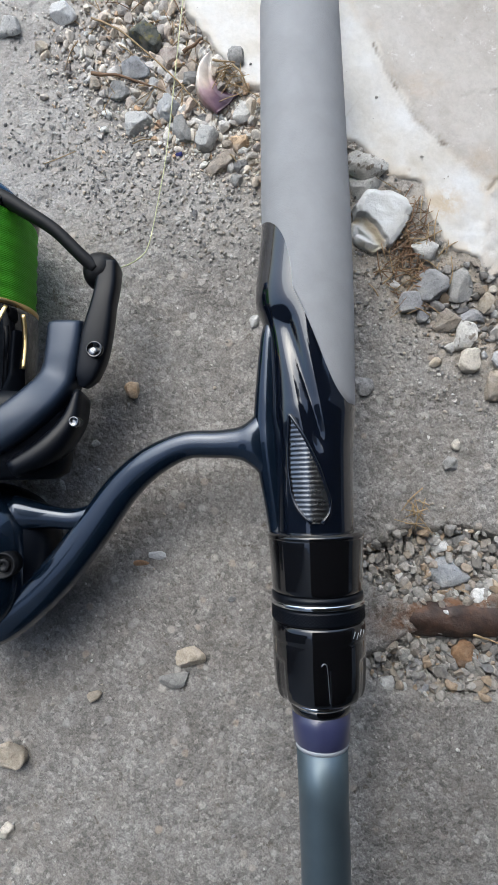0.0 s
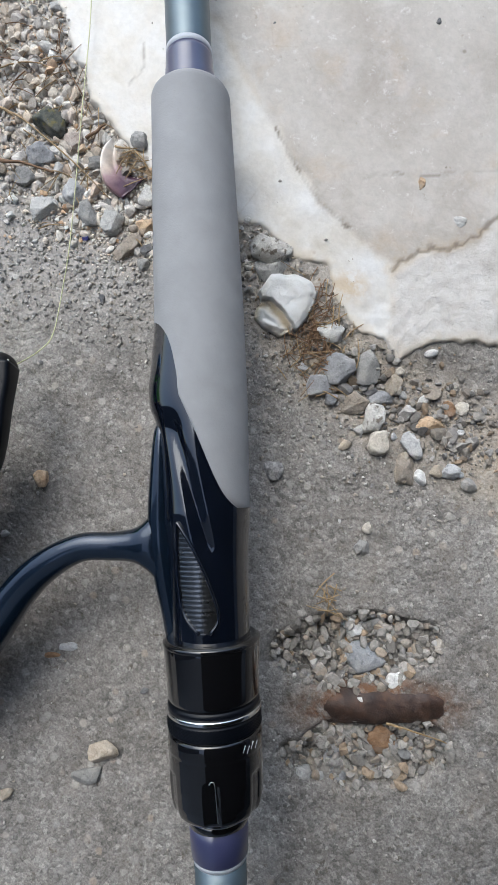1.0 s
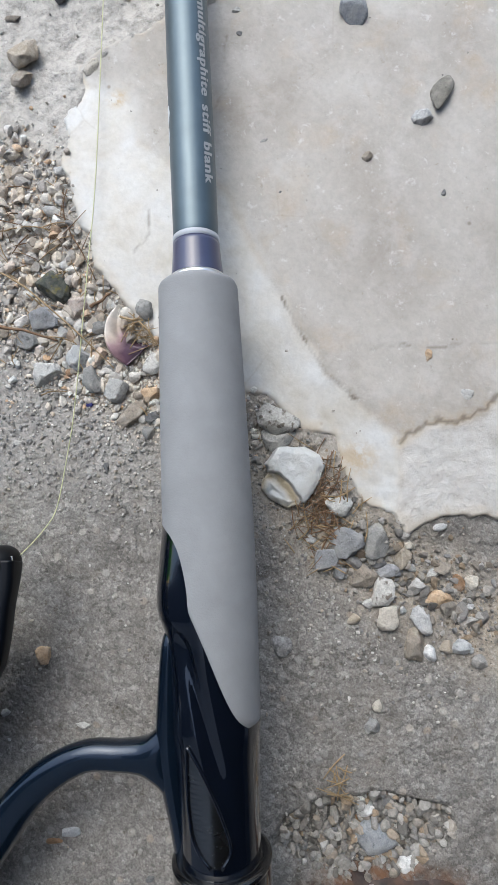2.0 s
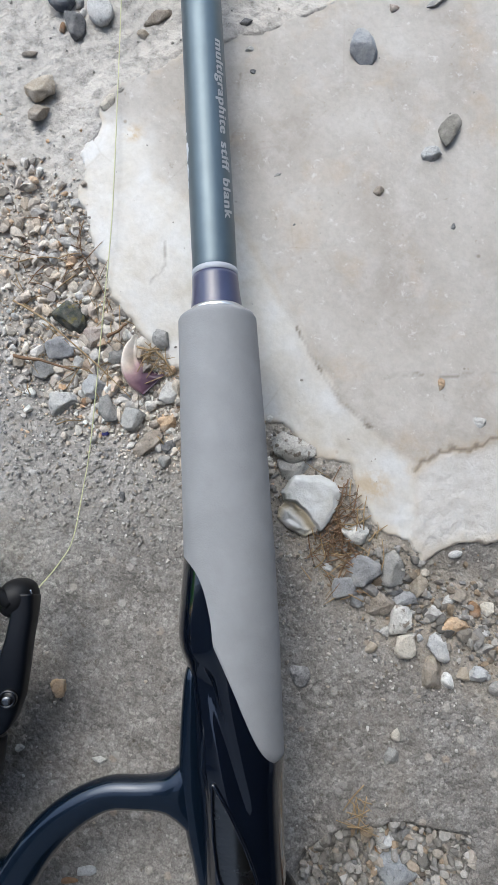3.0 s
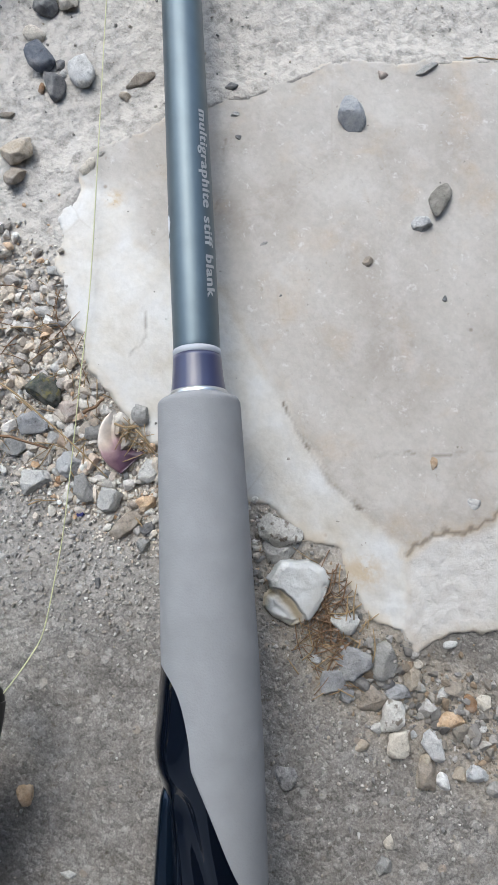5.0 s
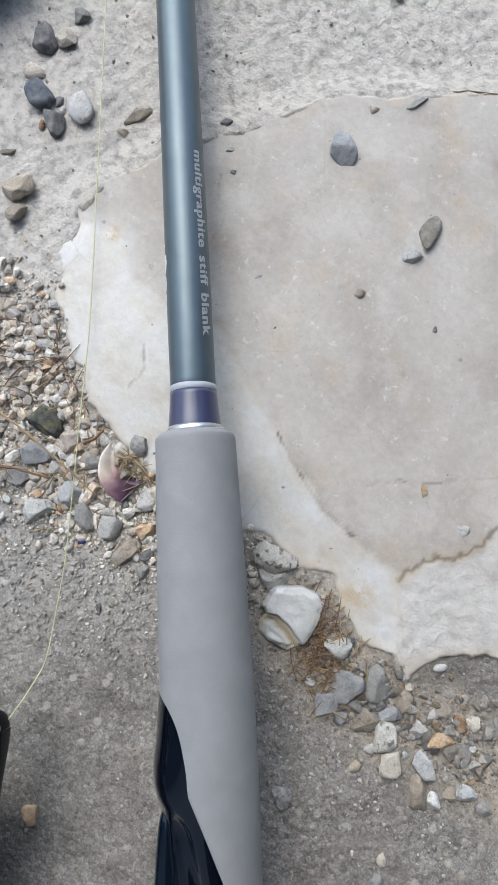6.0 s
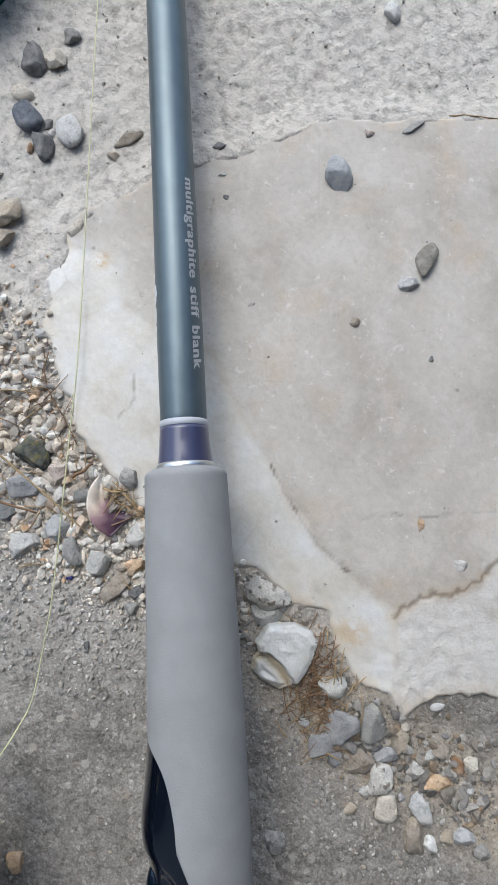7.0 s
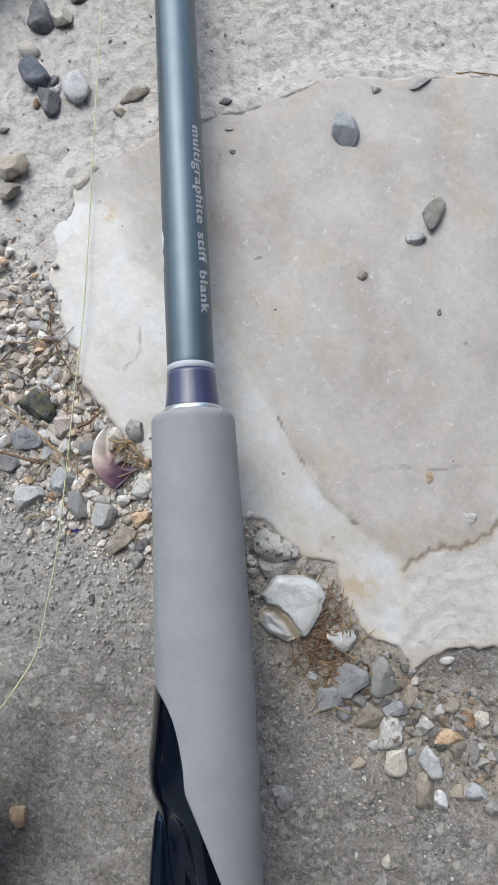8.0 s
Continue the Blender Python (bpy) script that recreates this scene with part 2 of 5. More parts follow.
SPECK = rock("speckled_porous_stone", (0.50, 0.48, 0.44), (0.66, 0.64, 0.60), 0.9, 500, (0.16, 0.13, 0.10))
BANDED = rock("banded_stone", (0.36, 0.36, 0.36), (0.60, 0.59, 0.57))
BLUEGLASS = coated("blue_glass_chip", (0.07, 0.07, 0.22), 0.25)
GRAVEL = gravel_mix("mixed_gravel", [(0.296, 0.268, 0.239), (0.684, 0.650, 0.587), (0.513, 0.439, 0.353), (0.410, 0.388, 0.365), (0.780, 0.769, 0.718), (0.604, 0.507, 0.393), (0.524, 0.502, 0.467), (0.353, 0.291, 0.228), (0.741, 0.684, 0.593), (0.570, 0.382, 0.228), (0.650, 0.616, 0.570)])
# nearly the mixed gravel's tones, at about half their brightness
EDGEMIX = gravel_mix("darker_edge_gravel", [(0.14, 0.13, 0.118), (0.33, 0.31, 0.28), (0.24, 0.21, 0.172), (0.195, 0.187, 0.18), (0.42, 0.40, 0.37), (0.28, 0.24, 0.192), (0.255, 0.243, 0.228), (0.175, 0.146, 0.115), (0.29, 0.22, 0.15)])
HOLEMIX = gravel_mix("crushed_grey_gravel", [(0.20, 0.185, 0.165), (0.36, 0.34, 0.31), (0.27, 0.25, 0.225), (0.48, 0.455, 0.42), (0.30, 0.255, 0.205), (0.23, 0.225, 0.22), (0.40, 0.37, 0.33), (0.34, 0.26, 0.18)])
GRIT = gravel_mix("mixed_grit", [(0.18, 0.17, 0.16), (0.42, 0.40, 0.37), (0.30, 0.275, 0.245), (0.55, 0.53, 0.50), (0.36, 0.31, 0.25), (0.25, 0.24, 0.23)])
STRAW = coated("dry_needle", (0.33, 0.235, 0.125), 0.8, bump_d=0.0001)
TWIG = coated("dry_twig_bark", (0.19, 0.115, 0.065), 0.85, bump_d=0.0002)

NAVY = coated("navy_metallic_paint", (0.007, 0.0155, 0.031), 0.24, 0.6, 0.8, spec=0.5)
ROTORM = coated("navy_satin_metal", (0.016, 0.026, 0.046), 0.42, 0.4, 0.15)
SEATM = coated("blue_black_gloss_lacquer", (0.0025, 0.0040, 0.0085), 0.10, 0.0, 1.0, spec=0.5)
BLACK = coated("black_gloss_plastic", (0.0035, 0.0035, 0.0042), 0.07, 0.0, 1.0, spec=0.3)
SATIN = coated("black_satin_plastic", (0.0028, 0.0038, 0.0065), 0.36, spec=0.22)
RUBBER = coated("dark_grey_rubber", (0.006, 0.006, 0.007), 0.5, spec=0.25)
BARREL = coated("dull_threaded_metal", (0.20, 0.205, 0.21), 0.26, 1.0)
CHROME = coated("polished_metal", (0.72, 0.73, 0.74), 0.16, 1.0)
SILVER = coated("silver_trim", (0.62, 0.63, 0.64), 0.3, 1.0)
GOLD = coated("gold_trim", (0.72, 0.53, 0.24), 0.3, 1.0)
BAND = coated("woven_silver_band", (0.42, 0.44, 0.48), 0.6, 0.1, scale=2500, bump_d=0.00012)
PURPLE = coated("purple_thread_wrap", (0.040, 0.044, 0.100), 0.30, 0.0, 0.5, scale=2500, bump_d=0.00006)
BLANKM = coated("slate_blue_rod_paint", (0.094, 0.126, 0.148), 0.44, 0.6, 0.25)
FOAM = coated("grey_foam", (0.270, 0.272, 0.280), 0.72, fine=0.08, scale=1900, bump_d=0.0004)
BRAID = coated("green_braided_line", (0.11, 0.46, 0.015), 0.55, scale=2000, bump_d=0.0002)
LETTER = coated("pale_grey_print", (0.38, 0.40, 0.42), 0.5)
FLAKE = coated("chipped_lacquer", (0.62, 0.66, 0.70), 0.3)
LINEM = coated("pale_yellow_line", (0.55, 0.55, 0.32), 0.5)
TEAL = coated("dark_teal_plastic", (0.010, 0.11, 0.12), 0.4)
DRAG = coated("blue_metal_knob", (0.05, 0.16, 0.34), 0.25, 0.7)


def rust():
    m, nt, b = material("rusted_iron")
    c = ramp(nt, noise_node(nt, 160, 6, 0.65), (0.3, (0.020, 0.013, 0.011)), (0.55, (0.060, 0.034, 0.024)), (0.8, (0.15, 0.075, 0.038)))
    nt.links.new(c, b.inputs["Base Color"])
    nt.links.new(ramp(nt, noise_node(nt, 90, 4), (0.4, grey(0.38)), (0.6, grey(0.8))), b.inputs["Roughness"])
    bump(nt, b, noise_node(nt, 420, 6, 0.7), 0.7, 0.0008)
    return m


def shell_material():
    m, nt, b = material("seashell")
    at = nt.nodes.new("ShaderNodeAttribute")
    at.attribute_name = "stain"
    c = ramp(nt, at.outputs["Fac"], (0.0, (0.74, 0.69, 0.62)), (0.30, (0.70, 0.58, 0.48)), (0.5, (0.36, 0.23, 0.24)), (0.72, (0.11, 0.055, 0.085)), (1.0, (0.05, 0.026, 0.045)))
    c = mix(nt, 1.0, c, ramp(nt, noise_node(nt, 300, 5), (0.3, grey(0.8)), (0.6, grey(1.08))), "MULTIPLY")
    nt.links.new(c, b.inputs["Base Color"])
    b.inputs["Roughness"].default_value = 0.38
    bump(nt, b, noise_node(nt, 350, 4), 0.3, 0.0004)
    return m


def quartz_material():
    m, nt, b = material("milky_quartz")
    c = ramp(nt, noise_node(nt, 90, 5), (0.3, (0.51, 0.50, 0.47)), (0.6, (0.63, 0.635, 0.63)))
    c = mix(nt, ramp(nt, noise_node(nt, 130, 3), (0.66, grey(0)), (0.76, grey(0.5))), c, (0.50, 0.39, 0.24))
    ochre = nt.nodes.new("ShaderNodeAttribute")
    ochre.attribute_name = "ochre"
    c = mix(nt, mix(nt, 1.0, ochre.outputs["Color"], ramp(nt, noise_node(nt, 150, 4), (0.34, grey(0)), (0.58, grey(0.85))), "MULTIPLY"), c, (0.44, 0.36, 0.23))
    nt.links.new(c, b.inputs["Base Color"])
    b.inputs["Roughness"].default_value = 0.40
    b.inputs["Subsurface Weight"].default_value = 0.15
    b.inputs["Subsurface Radius"].default_value = (0.004, 0.004, 0.004)
    bump(nt, b, noise_node(nt, 240, 6, 0.65), 0.5, 0.0014)
    return m


# surface of the added unseen walls; its blue tints reflections in the gloss
def plaster():
    m, nt, b = material("unseen_wall_plaster")
    nt.links.new(ramp(nt, noise_node(nt, 1.5, 5), (0.3, (0.075, 0.092, 0.125)), (0.7, (0.10, 0.12, 0.155))), b.inputs["Base Color"])
    b.inputs["Roughness"].default_value = 0.9
    bump(nt, b, noise_node(nt, 60, 4), 0.4, 0.004)
    return m


RUST, SHELL, QUARTZ, PLASTER = rust(), shell_material(), quartz_material(), plaster()
# for the added covers overhead: near black, so gloss reflects dark there
TIMBER = coated("unseen_cover_timber", (0.012, 0.012, 0.013), 0.7, scale=40, bump_d=0.002)


# ---- building helpers ----
def mesh_from(name, verts, faces, mat, smooth=True):
    me = bpy.data.meshes.new(name)
    me.from_pydata(verts, [], faces)
    me.materials.append(mat)
    if smooth:
        me.polygons.foreach_set("use_smooth", [True] * len(me.polygons))
    me.update()
    return me


def part(name, me, parent=None, label=""):
    ob = new(name, me)
    if parent is not None:
        ob.parent = parent
    return tagged(ob, label=label)


def tube(centre, sections, seg=40, caps=True):
    """Rings of given shape: sections of (station, radius function of the angle); centre gives origin, side and up at a station."""
    verts, faces = [], []
    for s, rad in sections:
        o, side, up = centre(s)
        for k in range(seg):
            a = 2 * math.pi * k / seg
            r = rad(a) if callable(rad) else rad
            verts.append(o + side * (r * math.sin(a)) + up * (r * math.cos(a)))
    n = len(sections)
    for i in range(n - 1):
        for k in range(seg):
            k2 = (k + 1) % seg
            faces.append((i * seg + k, i * seg + k2, (i + 1) * seg + k2, (i + 1) * seg + k))
    if caps:
        faces.append(tuple(range(seg))[::-1])
        faces.append(tuple((n - 1) * seg + k for k in range(seg)))
    return verts, faces


def spline(points, steps=8):
    """Catmull-Rom through points of any length."""
    p = [np.array(q, float) for q in points]
    p = [2 * p[0] - p[1]] + p + [2 * p[-1] - p[-2]]
    out = []
    for i in range(1, len(p) - 2):
        for s in range(steps):
            t = s / steps
            out.append(0.5 * (2 * p[i] + (p[i + 1] - p[i - 1]) * t + (2 * p[i - 1] - 5 * p[i] + 4 * p[i + 1] - p[i + 2]) * t ** 2
                              + (3 * p[i] - p[i - 1] - 3 * p[i + 1] + p[i + 2]) * t ** 3))
    out.append(p[-2])
    return out


def sweep(points, seg=16, steps=8, square=2.0):
    """A solid along points (x, y, z, half width, half height); square above 2 makes its section boxier."""
    pts = spline(points, steps)
    verts, faces = [], []
    n = len(pts)
    for i, q in enumerate(pts):
        d = Vector(pts[min(i + 1, n - 1)][:3] - pts[max(i - 1, 0)][:3]).normalized()
        side = d.cross(Vector((0, 0, 1)))
        side = side.normalized() if side.length > 1e-4 else Vector((1, 0, 0))
        up = side.cross(d).normalized()
        for k in range(seg):
            a = 2 * math.pi * k / seg
            ca, sa = math.cos(a), math.sin(a)
            u = math.copysign(abs(ca) ** (2 / square), ca) * q[3]
            v = math.copysign(abs(sa) ** (2 / square), sa) * q[4]
            verts.append(Vector(q[:3]) + side * u + up * v)
    for i in range(n - 1):
        for k in range(seg):
            k2 = (k + 1) % seg
            faces.append((i * seg + k2, i * seg + k, (i + 1) * seg + k, (i + 1) * seg + k2))
    faces.append(tuple(range(seg)))
    faces.append(tuple((n - 1) * seg + k for k in range(seg))[::-1])
    return verts, faces


def smoothstep(a, b, x):
    t = np.clip((x - a) / (b - a), 0, 1)
    return t * t * (3 - 2 * t)


# ---- ground: one cast concrete sheet, with two holes broken round an old pipe ----
SLAB = [(0.23, 0.277), (0.16, 0.281), (0.134, 0.2825), (0.107, 0.2823), (0.085, 0.2811), (0.063, 0.2818), (0.0495, 0.2751), (0.0339, 0.2690), (0.0230, 0.2676), (0.0022, 0.2592),
        (-0.0119, 0.2514), (-0.0230, 0.2455), (-0.0289, 0.2405), (-0.0327, 0.2383), (-0.0310, 0.2304), (-0.0355, 0.2205), (-0.0346, 0.2128), (-0.0375, 0.2042), (-0.0337, 0.1933), (-0.0328, 0.1816),
        (-0.0281, 0.1763), (-0.0257, 0.1638), (-0.0167, 0.1512), (-0.0068, 0.1404), (0.0129, 0.1263), (0.0283, 0.1169), (0.0361, 0.1146), (0.0455, 0.1046), (0.0580, 0.0993), (0.0584, 0.0899),
        (0.0655, 0.0793), (0.0767, 0.0724), (0.0821, 0.0670), (0.0961, 0.0719), (0.1152, 0.0700), (0.16, 0.071), (0.23, 0.070)]
CRACK = [(0.135, 0.128), (0.1177, 0.1153), (0.1107, 0.1088), (0.1003, 0.1045), (0.0945, 0.1057), (0.0843, 0.1013), (0.0800, 0.0972)]
HAIRLINES = [[(0.0705, 0.1309), (0.0807, 0.1325), (0.0946, 0.1310), (0.1195, 0.1330)], [(-0.0060, 0.1856), (-0.0051, 0.1751), (-0.0092, 0.1691)], [(0.0242, 0.2484), (0.0245, 0.2325), (0.0200, 0.2214)]]


# middle lines of the two gravel heaps
WEST = [(-0.066, 0.205), (-0.052, 0.192), (-0.042, 0.172), (-0.034, 0.152), (-0.020, 0.134), (-0.004, 0.126), (0.012, 0.117), (0.026, 0.108)]
SOUTH = [(0.030, 0.104), (0.044, 0.090), (0.056, 0.072), (0.068, 0.060), (0.084, 0.050), (0.100, 0.040), (0.112, 0.032)]


def line_distance(px, py, pts, closed=False):
    best = np.full(np.shape(px), 1e9)
    ends = list(zip(pts, pts[1:] + pts[:1])) if closed else list(zip(pts, pts[1:]))
    for (ax, ay), (bx, by) in ends:
        dx, dy = bx - ax, by - ay
        t = np.clip(((px - ax) * dx + (py - ay) * dy) / (dx * dx + dy * dy), 0, 1)
        best = np.minimum(best, np.hypot(px - ax - t * dx, py - ay - t * dy))
    return best


def poly_depth(px, py, outline):
    """How far inside a closed outline a point lies; negative outside."""
    px, py = np.asarray(px, float), np.asarray(py, float)
    inside = np.zeros(px.shape, bool)
    for (ax, ay), (bx, by) in zip(outline, outline[1:] + outline[:1]):
        hit = (ay > py) != (by > py)
        inside ^= hit & (px < (bx - ax) * (py - ay) / (by - ay + 1e-12) + ax)
    d = line_distance(px, py, outline, True)
    return np.where(inside, d, -d)


def slab_depth(px, py):
    return poly_depth(px, py, SLAB)


def fbm(x, y, scale, octaves=3, seed=0.0):
    v, amp = 0.0, 1.0
    for o in range(octaves):
        v += amp * noise.noise(Vector((x * scale, y * scale, seed + 7.3 * o)))
        scale, amp = scale * 2.1, amp * 0.5
    return v


def pit(x, y):
    w = 0.16 * fbm(x, y, 90, 2, 3.0)
    a = math.hypot((x - 0.0650) / 0.0315, (y + 0.0335) / 0.0135) + w
    b = math.hypot((x - 0.0690) / 0.0300, (y + 0.0675) / 0.0125) + w
    return float(1 - smoothstep(0.80, 1.04, min(a, b)))


def rise(x, y):
    """Mortar and packed dirt banked against the slab."""
    return 0.0029 * (1 - smoothstep(-0.001, 0.013, -slab_depth(x, y)))


def ground_height(x, y):
    return bare_height(x, y) + float(rise(x, y))


def bare_height(x, y):
    z = 0.0009 * fbm(x, y, 14, 3) + 0.00060 * fbm(x, y, 120, 4, 5.0)
    if y > 0.12:
        z += 0.0034 * float(smoothstep(0.13, 0.24, y))
    if y > 0.2:
        z += 0.0005 * fbm(x, y, 260, 2, 9.0)
    if -0.09 < y < 0.0 and 0.02 < x < 0.115:
        z -= 0.0062 * pit(x, y)
    return z


def slab_height(x, y, d):
    return 0.0037 + 0.0022 * float(smoothstep(0.09, 0.20, y)) + 0.0005 * fbm(x, y, 30, 3, 2.0) + 0.00009 * fbm(x, y, 220, 2, 4.0)


def surface(x, y):
    d = float(slab_depth(x, y))
    return slab_height(x, y, d) if d > 0.003 else ground_height(x, y)


def spread(lo, hi, step, far):
    mid = list(np.arange(lo, hi + step / 2, step))
    grow, g, out_lo, out_hi = step, 0.0, [], []
    while g < far:
        grow *= 1.7
        g += grow
        out_lo.append(lo - g)
        out_hi.append(hi + g)
    return out_lo[::-1] + mid + out_hi


def build_ground():
    xs, ys = spread(-0.115, 0.16, 0.0013, 2500), spread(-0.165, 0.365, 0.0013, 2500)
    verts = []
    for y in ys:
        for x in xs:
            near = -0.2 < x < 0.25 and -0.25 < y < 0.45
            verts.append((x, y, bare_height(x, y) if near else 0.0034 * float(smoothstep(0.13, 0.24, y))))
    bank = rise(np.array([v[0] for v in verts]), np.array([v[1] for v in verts]))
    under = 0.004 * smoothstep(0.003, 0.006, slab_depth(np.array([v[0] for v in verts]), np.array([v[1] for v in verts])))
    verts = [(x, y, z + float(b) - float(u) if x < 0.25 else z) for (x, y, z), b, u in zip(verts, bank, under)]
    nx = len(xs)
    faces = [(j * nx + i, j * nx + i + 1, (j + 1) * nx + i + 1, (j + 1) * nx + i) for j in range(len(ys) - 1) for i in range(nx - 1)]
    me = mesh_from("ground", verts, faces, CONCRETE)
    stain = [float(1 - smoothstep(0.6, 1.25, math.hypot((x - 0.0710) / 0.031, (y + 0.0530) / 0.0110))) if abs(z) < 0.05 and 0.03 < x < 0.12 and -0.08 < y < -0.02 else 0.0 for x, y, z in verts]
    vx, vy = np.array([v[0] for v in verts]), np.array([v[1] for v in verts])
    far_off = np.minimum(line_distance(vx, vy, WEST), line_distance(vx, vy, SOUTH) + 0.004)
    me.attributes.new("sand", "FLOAT", "POINT").data.foreach_set("value", (1 - smoothstep(0.008, 0.030, far_off)).tolist())
    # paler sandy ground round the slab's far side; also paints in brighter light there
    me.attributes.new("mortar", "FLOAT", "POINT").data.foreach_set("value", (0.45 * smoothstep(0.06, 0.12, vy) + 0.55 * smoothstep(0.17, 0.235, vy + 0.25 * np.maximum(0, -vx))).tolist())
    me.attributes.new("rust", "FLOAT", "POINT").data.foreach_set("value", stain)
    tagged(new("ground", me), "rough weathered grey concrete ground with loose grit and two broken holes", "ground", kind="structure")


def build_slab():
    step = 0.0009
    xs, ys = np.arange(-0.042, 0.229, step), np.arange(0.060, 0.287, step)
    gx, gy = np.meshgrid(xs, ys)
    wob = np.array([[0.0019 * fbm(x, y, 80, 3, 1.0) + 0.0010 * fbm(x, y, 330, 3, 1.5) for x in xs] for y in ys])
    d = slab_depth(gx, gy) + wob
    zone = [(-0.0420, 0.2420), (-0.0358, 0.2386), (-0.0263, 0.2321), (-0.0159, 0.2291), (-0.0093, 0.2223), (-0.0077, 0.2091), (0.0014, 0.2024), (0.0228, 0.1910), (0.0294, 0.1739), (0.0416, 0.1510), (0.0461, 0.1408), (0.0562, 0.1236), (0.0664, 0.1135), (0.0803, 0.1006), (0.0790, 0.0800)]
    zin = line_distance(gx, gy, zone)
    inside = poly_depth(gx, gy, zone + [(0.077, 0.05), (0.0, 0.08), (-0.08, 0.15), (-0.08, 0.25)]) > 0
    edge = np.where(inside, -zin, zin) + wob * 0.7
    rag = np.array([[0.0011 * fbm(x, y, 260, 3, 21.0) for x in xs] for y in ys])
    crack = line_distance(gx + 0.5 * wob + rag, gy + 0.6 * wob - rag, CRACK)
    south = np.interp(gx, [p[0] for p in CRACK[::-1]], [p[1] for p in CRACK[::-1]])
    lobe = smoothstep(0.0, 0.004, south - gy + wob) * (gx > 0.07)
    # hard along the southern seam, clouded further up
    soft = 0.0012 + 0.0045 * smoothstep(0.135, 0.20, gy)
    pale = 1 - np.clip((edge + 0.6 * soft) / (1.6 * soft), 0, 1) ** 1.3
    hair = np.minimum.reduce([line_distance(gx + 0.7 * wob, gy + rag, h) for h in HAIRLINES])
    ochre = 1 - smoothstep(0.2, 1.0, np.hypot((gx + 0.0160) / 0.0060, (gy - 0.2265) / 0.0048))
    ochre = np.maximum(ochre, 0.8 * (1 - smoothstep(0.2, 1.0, np.hypot((gx - 0.0660) / 0.0110, (gy - 0.0930) / 0.0090))))
    ochre = np.maximum(ochre, 0.4 * (1 - smoothstep(0.0, 0.004, crack)) * (gy < 0.112))
    rim = (1 - smoothstep(0.001, 0.006, d)) * 0.45 + 0.25 * (1 - smoothstep(0.0, 0.0025, np.abs(edge))) + 0.12 * (1 - smoothstep(0.001, 0.004, crack))
    broken = np.array([[float(smoothstep(0.0, 0.35, fbm(x, y, 95, 2, 12.0))) for x in xs] for y in ys])
    seam = np.maximum((1 - smoothstep(0.0003, 0.0011, crack)) * (0.7 + 0.3 * broken), 0.9 * (1 - smoothstep(0.0002, 0.0008, line_distance(gx + 0.4 * rag, gy + 0.4 * rag, zone[9:13]))) * (0.3 + 0.7 * broken))
    seam = np.maximum(seam, 0.55 * (1 - smoothstep(0.0001, 0.0007, hair)) * (0.3 + 0.7 * broken))
    keep = d > -0.0012
    s_val, o_val, c_val = [], [], []
    index, verts, p_val, r_val = -np.ones(d.shape, int), [], [], []
    for j, i in zip(*np.nonzero(keep)):
        x, y = gx[j, i], gy[j, i]
        z = slab_height(x, y, d[j, i]) - 0.0075 * (1 - float(smoothstep(-0.0012, 0.0013, d[j, i]))) ** 1.2 + 0.0002 * fbm(x, y, 380, 2, 2.2) * (1 - float(smoothstep(0.002, 0.010, d[j, i])))
        z += 0.0004 * float(smoothstep(-0.001, 0.002, edge[j, i])) - 0.0007 * float(1 - smoothstep(0.0002, 0.0011, crack[j, i])) * (0.3 + 0.7 * broken[j, i])
        z += lobe[j, i] * 0.00035 * fbm(x, y, 260, 3, 6.0)
        index[j, i] = len(verts)
        verts.append((x, y, z))
        p_val.append(pale[j, i])
        s_val.append(float(seam[j, i]))
        o_val.append(float(ochre[j, i]))
        c_val.append(0.8 * float(lobe[j, i]) * float(smoothstep(-0.001, 0.002, edge[j, i])))
        r_val.append(min(1.0, rim[j, i]))
    faces = []
    for j in range(len(ys) - 1):
        for i in range(len(xs) - 1):
            q = (index[j, i], index[j, i + 1], index[j + 1, i + 1], index[j + 1, i])
            if min(q) >= 0:
                faces.append(tuple(int(v) for v in q))
    me = mesh_from("marble_slab", verts, faces, MARBLE)
    me.attributes.new("pale", "FLOAT", "POINT").data.foreach_set("value", p_val)
    me.attributes.new("seam", "FLOAT", "POINT").data.foreach_set("value", s_val)
    me.attributes.new("ochre", "FLOAT", "POINT").data.foreach_set("value", o_val)
    me.attributes.new("coarse", "FLOAT", "POINT").data.foreach_set("value", c_val)
    me.attributes.new("rim", "FLOAT", "POINT").data.foreach_set("value", r_val)
    tagged(new("stone_slab", me), "broken beige and white marble slab set in the concrete", "stone slab")


build_ground()
build_slab()


# ---- unseen roof and walls, added to block sky light, open on their sides ----
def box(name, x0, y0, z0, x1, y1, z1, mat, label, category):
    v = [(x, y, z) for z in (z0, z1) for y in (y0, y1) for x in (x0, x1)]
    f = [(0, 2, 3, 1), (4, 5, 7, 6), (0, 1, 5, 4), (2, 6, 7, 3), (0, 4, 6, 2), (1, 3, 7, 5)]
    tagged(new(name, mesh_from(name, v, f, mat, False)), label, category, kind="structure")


box("ceiling", -0.55, -0.9, 2.4, 1.2, 1.0, 2.5, TIMBER, "unseen dark ceiling added overhead to block sky light", "ceiling")
# low board added out of view, so the near ground gets less sky
box("ceiling_low", -0.07, -0.7, 0.28, 1.3, 0.09, 0.32, TIMBER, "unseen low dark board added to dim the near ground", "ceiling")
# walls added out of view to cut the sky light from three sides
box("wall_south", -1.7, -0.9, -0.05, 2.5, -0.7, 2.5, PLASTER, "unseen dull blue wall added to block sky and tint reflections", "wall")
